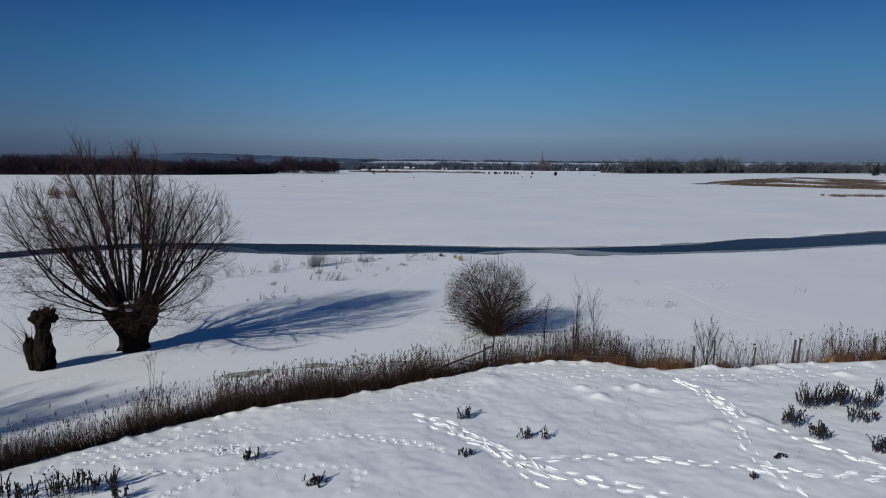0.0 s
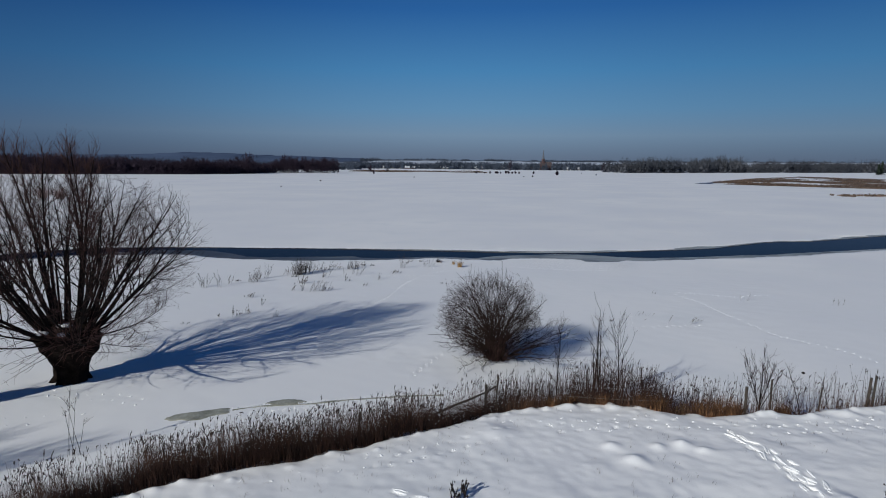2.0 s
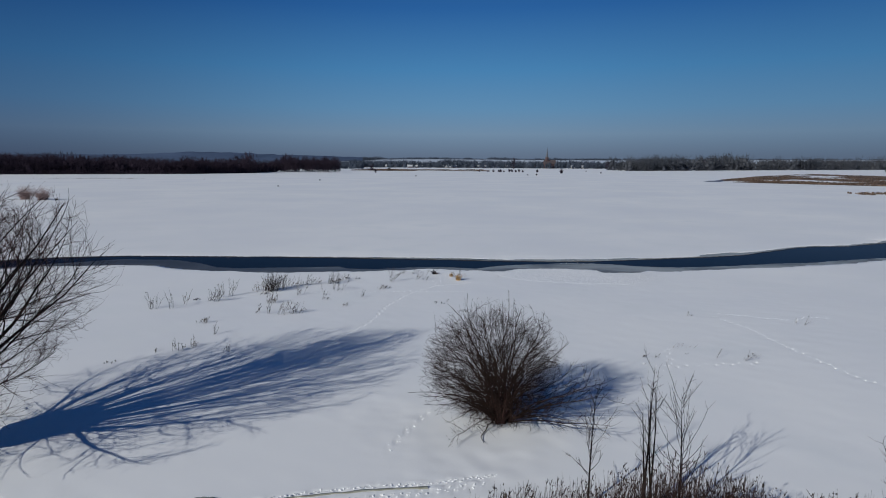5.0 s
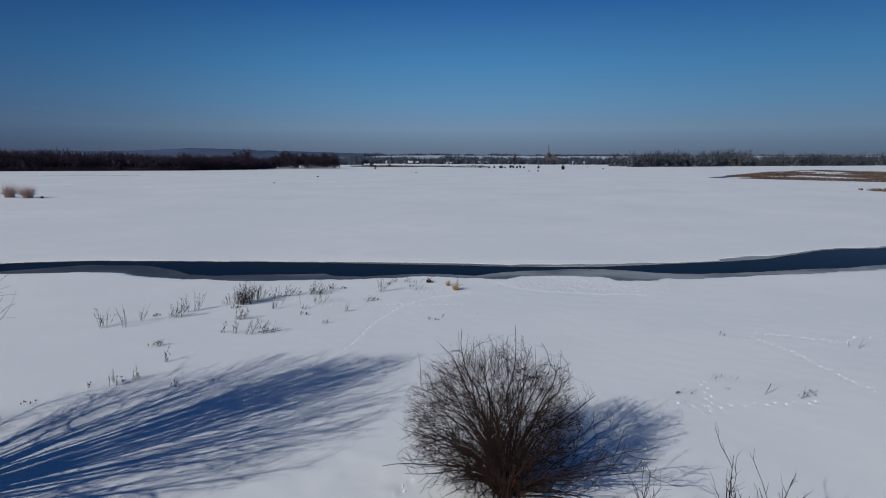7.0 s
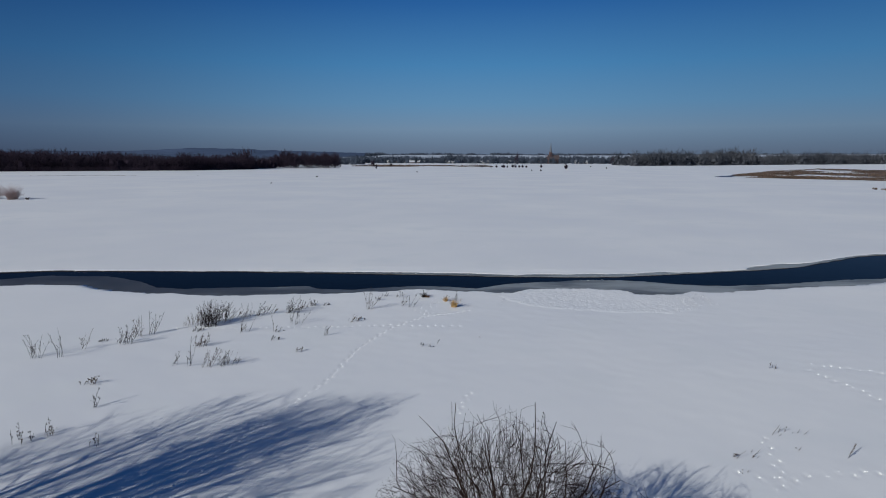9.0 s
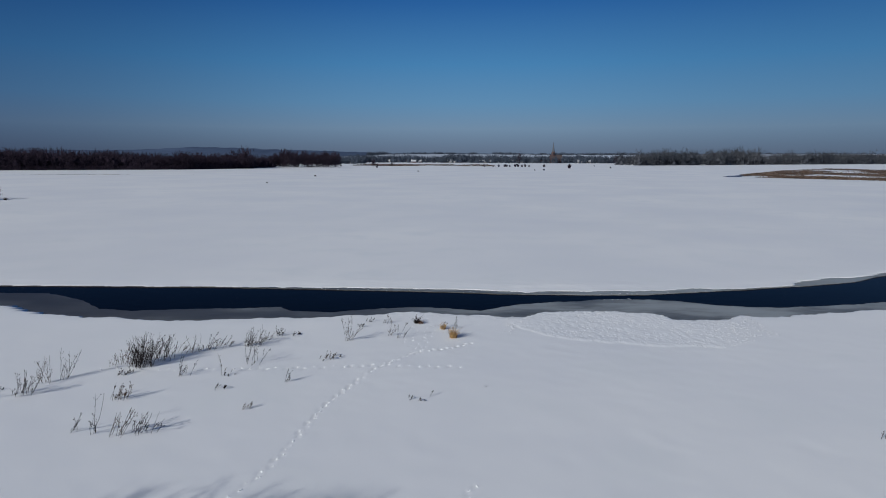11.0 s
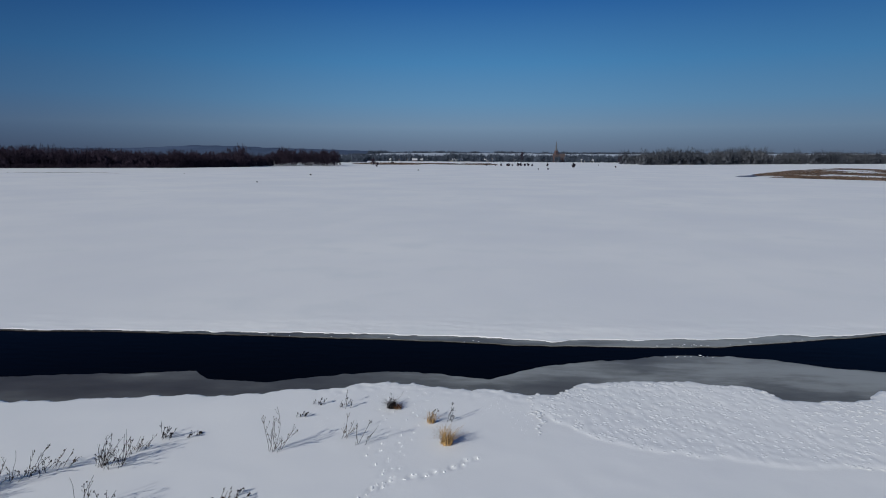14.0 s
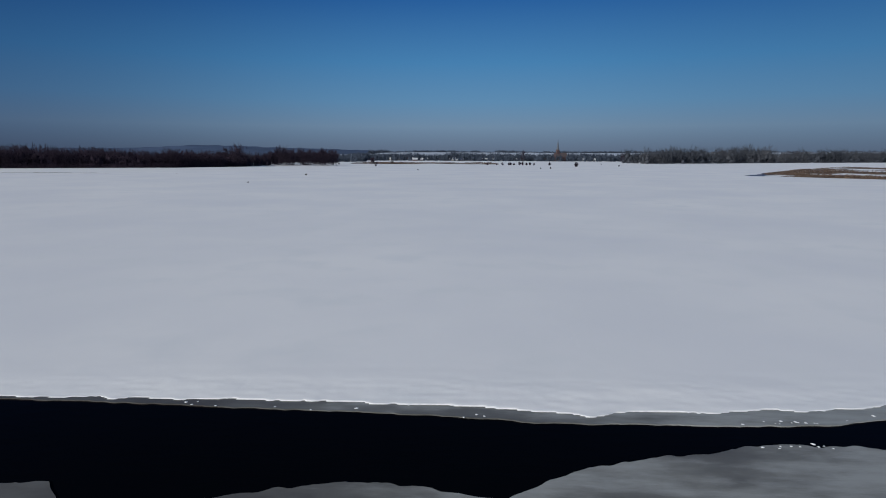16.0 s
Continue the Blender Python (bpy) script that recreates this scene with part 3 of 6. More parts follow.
def build_ground():
    xs = axis((-4800, -1200, 400), (-1200, -300, 60), (-300, -66, 6), (-66, -26, 0.8), (-26, -13, 0.25), (-13, 19, 0.095), (19, 34, 0.2), (34, 66, 0.8), (66, 300, 6), (300, 1200, 60), (1200, 4800, 400))
    ys = axis((-300, -20, 28), (-20, 10, 2), (10, 11.4, 0.2), (11.4, 24.6, 0.085), (24.6, 30, 0.17), (30, 42, 0.2), (42, 64, 0.16), (64, 69.5, 0.13), (69.5, 74.3, 0.095), (74.3, 77.9, 0.6), (77.9, 83, 0.12), (83, 94, 0.3), (94, 100, 0.6), (100, 112, 1.5), (112, 300, 8), (300, 1200, 40), (1200, 4800, 300))
    X, Y = np.meshgrid(xs, ys)
    Z = ground_height(X, Y)
    # wind-ribbed crust by the water
    rib = ease(0, 0.3, Y - np.interp(X, (5, 6.6, 8.2, 10.7, 15.8, 18.5, 24), (71, 68.7, 66.8, 65.5, 64.7, 64.7, 68)) - 0.25 * value_noise(X, Y, 0.8, 33)) * ease(0, 1.0, near_snow(X) + shore(X, 20) - 0.2 - Y) * ease(5.6, 7.2, X + 0.4 * value_noise(X, Y, 2, 31)) * ease(23, 17, X)
    Z += rib * (0.012 * value_noise(X * 1.7 + Y * 0.7, Y * 0.7 - X * 0.35, 0.25, 32) + 0.028 + 0.009 * value_noise(X, Y, 0.27, 34))
    for x, y, h, r, w, dep in PRINTS:
        i0, i1 = np.searchsorted(xs, (x - 0.7, x + 0.7))
        j0, j1 = np.searchsorted(ys, (y - 0.7, y + 0.7))
        if i1 <= i0 or j1 <= j0:
            continue
        px, py = X[j0:j1, i0:i1] - x, Y[j0:j1, i0:i1] - y
        u, v = (px * math.cos(h) + py * math.sin(h)) / r, (-px * math.sin(h) + py * math.cos(h)) / w
        q = u * u + v * v
        k = 0.9 * w + 0.03                   # snow pushed up on the far side of the print
        bx, by = px - k * SHADOW.x, py - k * SHADOW.y
        bu, bv = (bx * math.cos(h) + by * math.sin(h)) / r, (-bx * math.sin(h) + by * math.cos(h)) / w
        Z[j0:j1, i0:i1] += dep * (-0.6 * np.exp(-q * q * 0.6) + 0.3 * np.exp(-(bu * bu + bv * bv) * 0.9))
    for x, y, r, hgt in MOUNDS:
        i0, i1 = np.searchsorted(xs, (x - 2.5, x + 2.5))
        j0, j1 = np.searchsorted(ys, (y - 2.5, y + 2.5))
        px, py = X[j0:j1, i0:i1] - x, Y[j0:j1, i0:i1] - y
        q = (px * px + py * py * 1.5) / (r * r * 0.7) * (1 + 0.3 * value_noise(px, py, 0.5, 40))
        Z[j0:j1, i0:i1] += hgt * np.exp(-q)
    ny, nx = X.shape
    idx = np.arange(nx * ny).reshape(ny, nx)
    quads = np.stack((idx[:-1, :-1], idx[:-1, 1:], idx[1:, 1:], idx[1:, :-1]), -1).reshape(-1, 4)
    me = raw_mesh("ground", np.stack((X, Y, Z), -1).reshape(-1, 3), quads.ravel(), np.full(len(quads), 4), SNOW, True)
    return tagged(new("ground", me), "snow-covered flood plain with footprints and a low bank", "snow field", kind="structure")


build_ground()


def z_at(x, y):
    return float(ground_height(np.array([x]), np.array([y]))[0])


def print_crumbs():
    """Small crusts of snow thrown up at the edge of every print."""
    rng, g = random.Random(6), Geo()
    for x, y, h, r, w, dep in PRINTS:
        big = r > 0.115
        if r < 0.08 and y < 25 and rng.random() < 0.3:
            continue
        for _ in range(rng.choice((1, 2, 3)) if big else 2):
            k = 1.0 * w + 0.02
            px, py = x + k * SHADOW.x + rng.gauss(0, 0.5 * w), y + k * SHADOW.y + rng.gauss(0, 0.5 * w)
            n = len(g.v)
            if big:                          # long heaps dragged out along the stride
                u, v, t = r * rng.uniform(0.5, 1.8), r * rng.uniform(0.14, 0.32), rng.uniform(0.025, 0.05)
            else:
                u = min(0.045, r * rng.uniform(0.3, 0.6))
                v, t = u * 0.8, u * 0.6
            g.lump((0, 0, 0), 1.0, rng, 2, 7)
            a, z = h + rng.uniform(-0.2, 0.2), z_at(px, py) + 0.005
            g.v[n:] = [(px + p[0] * u * math.cos(a) - p[1] * v * math.sin(a), py + p[0] * u * math.sin(a) + p[1] * v * math.cos(a), z + p[2] * t) for p in g.v[n:]]
    for k in range(2600):                    # trodden and wind-broken crust along the water
        x = rng.uniform(-7, 23)
        edge = float(near_snow(x))
        y = edge - 0.5 - (rng.random() ** 1.6 * 4.0 if x < 6 else rng.random() * 7.0)
        low = np.interp(x, (5, 6.6, 8.2, 10.7, 15.8, 18.5, 24), (64, 68.7, 66.8, 65.5, 64.7, 64.7, 68))
        if y < low or (x < 6 and noise.noise((x * 0.8, y * 0.8, 4.0)) < 0.05):
            continue
        q = rng.uniform(0.06, 0.13) if x > 6 else rng.uniform(0.025, 0.05)
        g.lump((x, y, z_at(x, y) + (0.026 if x > 6 else 0.0)), q, rng, 1, 6, 0.14 if x > 6 else 0.22)
    for low, high, count in ((-9, -0.5, 7), (3, 9, 4), (14.5, 24, 18)):      # bits of white ice stranded along the far rim
        for k in range(count):
            x = rng.uniform(low, high)
            y = float(far_water(x)) + rng.gauss(0.15, 0.12)
            g.lump((x, y, -0.07), rng.uniform(0.03, 0.10), rng, 1, 6, 0.3)
    for k in range(12):                      # and on the near shelf's outer edge
        x = rng.uniform(14.2, 17.2)
        g.lump((x, float(near_water(x)) - 0.25 + rng.gauss(0, 0.1), -0.06), rng.uniform(0.03, 0.09), rng, 1, 6, 0.4)
    return tagged(new("snow_crumbs", g.mesh("snow_crumbs", SNOW)), "crumbs of snow thrown up beside the footprints", "snow", kind="stuff")


print_crumbs()


def strip(name, low, high, top, bottom, mat, label, category, x0=-95, x1=135, step=0.15):
    """A slab between two curves in x, with a thin broken rim."""
    xs = np.arange(x0, x1, step)
    a, b = low(xs), high(xs)
    v, f = [], []
    rows = 6
    for i, x in enumerate(xs):
        for r in range(rows):
            y = a[i] + (b[i] - a[i]) * r / (rows - 1)
            v.append((x, y, top))
        v.append((x, b[i], bottom))
        v.append((x, a[i], bottom))
    w = rows + 2
    for i in range(len(xs) - 1):
        for r in range(w):
            s = (r + 1) % w
            f.append((i * w + r, (i + 1) * w + r, (i + 1) * w + s, i * w + s))
    return tagged(new(name, mesh_from(name, v, f, mat)), label, category, kind="structure")


strip("ice_1", lambda x: near_snow(x) - 1.2, lambda x: np.maximum(near_water(x) - 0.12, near_snow(x) - 0.2) + shore(x, 50, 0.55), -0.08, -0.13, ICE, "grey shelf of river ice along the near bank", "river ice")
strip("ice_2", lambda x: np.minimum(far_water(x), far_snow(x) - 0.1) + shore(x, 54, 0.3), lambda x: far_snow(x) + 1.2, -0.08, -0.13, ICE, "thin grey rim of ice along the far bank", "river ice")
strip("water", lambda x: near_snow(x) - 1.0, lambda x: far_snow(x) + 1.0, -0.13, -1.0, WATER, "dark open water of a slow river", "river", step=1.0)


# ---- trees and shrubs ----
UP = np.array((0.0, 0.0, 1.0))


def unit(v):
    return v / (np.linalg.norm(v) + 1e-9)


def deviate(d, angle, rng):
    """d turned by an angle about a random axis across it."""
    side = unit(np.cross(d, np.array((rng.uniform(-1, 1), rng.uniform(-1, 1), rng.uniform(-1, 1)))))
    return unit(d * math.cos(angle) + side * math.sin(angle))


def shoot(start, d, length, r0, r1, rng, n=7, rise=0.1, wander=0.1):
    """A wandering tapered shoot: its points, radii and directions."""
    p, pts, ways = np.array(start, float), [np.array(start, float)], [d]
    for i in range(n - 1):
        d = unit(d + UP * rise + np.array([rng.gauss(0, wander) for _ in range(3)]))
        p = p + d * (length / (n - 1))
        pts.append(p)
        ways.append(d)
    return pts, np.linspace(r0, r1, n), ways


def ramify(wood, twigs, pts, radii, ways, length, rng, subs, twigs_each, sub_len=0.32, twig_len=(0.5, 1.2), rise=0.12, spread=(0.35, 0.8), first=0.2, twig_r=0.008, curl=0.12, inside=None, branches=None):
    """Side branches along a limb, and twigs along those and on its tip."""
    n = len(pts)
    for k in range(subs):
        s = first + (0.97 - first) * (k + rng.random()) / subs
        i = min(n - 2, int(s * (n - 1)))
        u = s * (n - 1) - i
        at = pts[i] * (1 - u) + pts[i + 1] * u
        L = length * sub_len * (1.15 - 0.65 * s) * rng.uniform(0.6, 1.25)
        r = max(0.009, radii[i] * 0.45)
        sp, sr, sw = shoot(at, deviate(ways[i], rng.uniform(*spread), rng), L, r, 0.006, rng, 6, rise, curl)
        if inside and inside(sp[-1]) > rng.uniform(0.95, 1.1):
            sp, sr, sw = shoot(at, deviate(ways[i], rng.uniform(*spread), rng), L * 0.5, r, 0.006, rng, 6, rise, curl)
            if inside(sp[-1]) > 1.08:
                continue
        if branches is None:
            wood.tube(sp, sr, 4 if r > 0.02 else 3, False)
        else:
            branches.append(Geo())
            branches[-1].tube(sp, sr, 4 if r > 0.02 else 3, False)
        for t in range(twigs_each):
            j = rng.randrange(1, 6)
            tp, tr, _ = shoot(sp[j], deviate(sw[j], rng.uniform(0.25, 0.8), rng), rng.uniform(*twig_len), twig_r, twig_r * 0.45, rng, 3 + (k + t) % 2, rise * 0.8, curl + 0.04)
            if inside and inside(tp[-1]) > rng.uniform(0.92, 1.1):
                continue
            twigs.tube(tp, tr, 3, False)


def spray(twigs, count, mid, half, inner, length, r, seed):
    """Fine end twigs pointing outwards through the outer shell of a rounded crown."""
    g = np.random.RandomState(seed)
    d = g.normal(0, 1, (count, 3))
    d[:, 2] = np.abs(d[:, 2]) - 0.55
    d /= np.sqrt((d * d).sum(1))[:, None]
    at = g.uniform(inner, 0.98, count)[:, None]
    q = np.array(mid) + d * at * np.array(half)
    way = d + g.normal(0, 0.45, (count, 3)) + (0, 0, 0.3)
    way /= np.sqrt((way * way).sum(1))[:, None]
    L = g.uniform(length[0], length[1], count)[:, None]
    p = q - way * L
    m = (p + q) / 2 + g.normal(0, 0.07, (count, 3)) * L
    keep = p[:, 2] > 0.3
    twigs.tubes(np.stack((p, m, q), 1)[keep], np.tile(np.array((r, r * 0.8, r * 0.45)), (int(keep.sum()), 1)), 3)


def gnarled_trunk(profile, rng_seed, squash=0.9, sides=44, lean=(0, 0), rough=1.0):
    """A lofted, ridged trunk from (z, radius) rows."""
    zs, rs = zip(*profile)
    rows = np.linspace(zs[0], zs[-1], 40)
    v, f = [], []
    for i, z in enumerate(rows):
        r = np.interp(z, zs, rs)
        for s in range(sides):
            a = 2 * math.pi * s / sides
            cx, cy = math.cos(a), math.sin(a)
            k = 1 + 0.22 * noise.noise((cx * 1.6 + rng_seed, cy * 1.6, z * 0.9)) + 0.20 * rough * noise.noise((cx * 4.5 + rng_seed, cy * 4.5, z * 0.8)) + 0.10 * rough * noise.noise((cx * 10, cy * 10, z * 2.5 + rng_seed))
            v.append((r * k * cx + lean[0] * z, r * k * cy * squash + lean[1] * z, z + 0.12 * noise.noise((cx * 3, cy * 3, rng_seed + z)) * (r > 0.5)))
    n = len(rows)
    for i in range(n - 1):
        for s in range(sides):
            t = (s + 1) % sides
            f.append((i * sides + s, i * sides + t, (i + 1) * sides + t, (i + 1) * sides + s))
    v.append((lean[0] * rows[-1], lean[1] * rows[-1], rows[-1] + 0.05))
    top = len(v) - 1
    for s in range(sides):
        f.append((top, (n - 1) * sides + s, (n - 1) * sides + (s + 1) % sides))
    return v, f


def pollard_willow(seed, label, fine=12):
    """An old pollard: a stout trunk with a swollen head and a fan of long limbs."""
    rng = random.Random(seed)
    tree = new("pollard_willow")
    v, f = gnarled_trunk(((-0.35, 1.05), (0.0, 0.88), (0.4, 0.76), (0.9, 0.80), (1.4, 0.98), (1.8, 1.25), (2.2, 1.42), (2.6, 1.36), (2.9, 1.0), (3.05, 0.45)), seed, 0.9, 44, (0, 0), 1.5)
    part("trunk", mesh_from("trunk", v, f, BARK, True), tree, "short gnarled trunk with a swollen head")
    knobs = Geo()
    for k in range(26):
        a, z = rng.uniform(0, 2 * math.pi), rng.uniform(1.7, 2.95)
        r = np.interp(z, (1.6, 2.3, 3.0), (0.98, 1.3, 0.8))
        knobs.lump((r * math.cos(a), r * 0.9 * math.sin(a), z), rng.uniform(0.16, 0.36), rng, 4, 7)
    part("burr_growth", knobs.mesh("burr_growth", BARK, True), tree, "", "stuff")
    caps = Geo()
    for x, y, z, r in ((-0.5, -1.15, 2.82, 0.3), (0.35, -1.0, 2.72, 0.34), (0.1, -0.4, 3.02, 0.4), (-1.0, -0.7, 2.75, 0.22)):
        caps.lump((x, y, z), r, rng, 3, 8, 0.28)
    part("snow_cap", caps.mesh("snow_cap", SNOW, True), tree, "small snow caps lying on the head")
    twigs = Geo()

    def outline(p):                          # how far out of the rounded crown a point lies
        return ((abs(p[0] + 0.7) / 7.4) ** 2.7 + (abs(p[1]) / 6.8) ** 2.7 + (abs(p[2] - 6.1) / 4.8) ** 2.7) ** 0.37
    fan = [rng.uniform(5, 18) for _ in range(5)] + [rng.uniform(18, 40) for _ in range(17)] + [rng.uniform(40, 60) for _ in range(17)] + [rng.uniform(60, 80) for _ in range(8)] + [rng.uniform(80, 100) for _ in range(4)]
    for k, lean in enumerate(fan):
        az = k * 2.399 + rng.uniform(-0.3, 0.3)
        th = radians(lean)
        length = float(np.interp(lean, (0, 20, 40, 60, 80, 100), (8.6, 9.4, 10.2, 9.2, 6.0, 3.4))) * rng.uniform(0.84, 1.06)
        r = 1.12 * min(1, 0.35 + lean / 70)
        start = (r * math.cos(az), 0.9 * r * math.sin(az), 2.75 - 0.5 * lean / 90)
        d = np.array((math.sin(th) * math.cos(az), math.sin(th) * math.sin(az), math.cos(th)))
        wood, branches = Geo(), [] if fine > 8 else None
        pts, radii, ways = shoot(start, d, length, rng.uniform(0.055, 0.10) * (length / 9.0), 0.010, rng, 12, 0.02 + 0.028 * lean / 60, 0.075)
        n = max(6, sum(outline(p) < 1.03 for p in pts))
        pts, radii, ways = pts[:n], np.linspace(radii[0], 0.01, n), ways[:n]
        wood.tube(pts, radii, 6)
        ramify(wood, twigs, pts, radii, ways, length, rng, 14, fine, 0.36, (0.35, 1.05), 0.07, (0.4, 1.0), 0.26, 0.0066, 0.17, outline, branches)
        limb = part("limb", wood.mesh("limb", LIMB), tree)
        for b in branches or ():
            part("branch", b.mesh("branch", LIMB), limb)
    # two tall leaders on one side
    for az, lean, length in ((3.2, 14, 9.6), (3.0, 11, 9.5), (3.3, 17, 9.0), (0.3, 5, 9.5), (0.6, 8, 9.3), (0.1, 9, 8.9), (2.9, 8, 9.0)):
        th = radians(lean)
        wood, branches = Geo(), [] if fine > 8 else None
        d = np.array((math.sin(th) * math.cos(az), math.sin(th) * math.sin(az), math.cos(th)))
        pts, radii, ways = shoot((0.5 * math.cos(az), 0.5 * math.sin(az), 2.8), d, length, 0.11, 0.012, rng, 11, 0.06, 0.045)
        wood.tube(pts, radii, 6)
        ramify(wood, twigs, pts, radii, ways, length, rng, 26, fine + 2, 0.2, (0.35, 0.9), 0.16, (0.3, 0.8), 0.36, 0.007, 0.15, None, branches)
        limb = part("limb", wood.mesh("limb", LIMB), tree)
        for b in branches or ():
            part("branch", b.mesh("branch", LIMB), limb)
    for k in range(95):                     # thin young shoots bursting from the head
        az, th = rng.uniform(0, 6.283), radians(rng.uniform(25, 112))
        d = np.array((math.sin(th) * math.cos(az), math.sin(th) * math.sin(az), math.cos(th)))
        z = rng.uniform(1.7, 2.9)
        r = float(np.interp(z, (1.6, 2.3, 3.0), (0.95, 1.28, 0.8)))
        L = rng.uniform(1.0, 3.8)
        p, rr, w = shoot((r * math.cos(az), 0.9 * r * math.sin(az), z), d, L, 0.018, 0.006, rng, 7, 0.05, 0.09)
        twigs.tube(p, rr, 3, False)
        for _ in range(5):
            j = rng.randrange(2, 7)
            q, qr, _w = shoot(p[j], deviate(w[j], rng.uniform(0.3, 0.9), rng), rng.uniform(0.3, 0.9), 0.008, 0.004, rng, 4, 0.08, 0.14)
            twigs.tube(q, qr, 3, False)
    spray(twigs, 230 * fine, (-0.7, 0, 6.0), (7.5, 6.8, 4.9), 0.72, (0.35, 0.9), 0.0055, seed)
    part("crown", twigs.mesh("crown", TWIG), tree, "fine reddish-brown bare twigs", "stuff")
    return tagged(tree, label, "tree")


willow = pollard_willow(11, "large bare pollard willow with a stout dark trunk standing in snow")
willow.location = (-18.9, 31.1, z_at(-18.9, 31.1))
# its neighbour further back, known by its shadow on the snow
other = pollard_willow(12, "bare pollard willow throwing its long shadow over the snow", 8)
other.location = (-32.3, 7.4, z_at(-32.3, 7.4))


def pollard_stump():
    rng = random.Random(5)
    stump = new("pollard_stump")
    v, f = gnarled_trunk(((-0.3, 0.62), (0.0, 0.5), (0.4, 0.42), (1.0, 0.5), (1.6, 0.40), (2.2, 0.33), (2.6, 0.40), (2.9, 0.55), (3.1, 0.42), (3.2, 0.2)), 3.3, 0.85, 40, (0.06, 0), 2.2)
    part("trunk", mesh_from("trunk", v, f, BARK, True), stump)
    v, f = gnarled_trunk(((-0.2, 0.3), (0.5, 0.30), (1.1, 0.34), (1.5, 0.26), (1.75, 0.1)), 8.1, 0.9, 28, (-0.16, 0), 2.4)
    side = part("broken_stub", mesh_from("broken_stub", v, f, BARK, True), stump, "broken side stem")
    side.location = (-0.42, -0.05, 0)
    knobs = Geo()
    for k in range(16):
        a = rng.uniform(0, 2 * math.pi)
        knobs.lump((0.3 + 0.5 * math.cos(a), 0.45 * math.sin(a), rng.uniform(2.65, 3.4)), rng.uniform(0.12, 0.24), rng, 3, 6)
    for k in range(16):                      # splintered prongs on the broken tops
        high = k < 11
        x, z = (0.2 + rng.gauss(0, 0.24), 2.9) if high else (-0.62 + rng.gauss(0, 0.14), 1.35)
        p, r, _w = shoot((x, rng.gauss(0, 0.18), z), unit(np.array((rng.gauss(0, 0.25), rng.gauss(0, 0.25), 1))), rng.uniform(0.35, 0.75), rng.uniform(0.07, 0.14), 0.03, rng, 4, 0, 0.12)
        knobs.tube(p, r, 6)
    part("burr_growth", knobs.mesh("burr_growth", BARK, True), stump, "", "stuff")
    g, tw = Geo(), Geo()
    for k in range(22):
        d = unit(np.array((rng.uniform(-1.3, -0.3) if k < 17 else rng.uniform(0, 0.6), rng.uniform(-0.7, 0.7), rng.uniform(0.5, 1.3))))
        L = rng.uniform(0.8, 2.2)
        p, r, w = shoot((-0.45 if k < 17 else 0.3, rng.uniform(-0.2, 0.2), rng.uniform(0.4, 1.7)), d, L, 0.018, 0.006, rng, 6, 0.08, 0.08)
        g.tube(p, r, 3)
        for _ in range(5):
            j = rng.randrange(1, 6)
            q, qr, _w = shoot(p[j], deviate(w[j], 0.5, rng), rng.uniform(0.2, 0.6), 0.007, 0.004, rng, 3)
            tw.tube(q, qr, 3, False)
    part("brushwood", g.mesh("brushwood", TWIG), stump, "thin bare shoots", "stuff")
    part("crown", tw.mesh("crown", TWIG), stump, "", "stuff")
    stump.location = (-22.05, 27.4, z_at(-22.05, 27.4))
    return tagged(stump, "dark dead pollard stump with a few thin shoots", "tree stump")


pollard_stump()


def arch(start, end, lift, rng, n=11, wild=0.06):
    """A stem that rises and then arches out to its end, with small kinks: points, directions and length."""
    a, c = np.array(start, float), np.array(end, float)
    span = np.linalg.norm(c - a)
    b = a + (c - a) * np.array((0.30, 0.30, 0.5)) + UP * lift * span
    t = np.linspace(0, 1, n)[:, None]
    p = a * (1 - t) ** 2 + 2 * b * t * (1 - t) + c * t * t
    kink = np.cumsum(np.array([[rng.gauss(0, wild) for _ in range(3)] for _ in range(n)]), 0)
    p = p + (kink - kink[0]) * t ** 0.5
    ways = np.gradient(p, axis=0)
    return list(p), [unit(w) for w in ways], span * 1.1


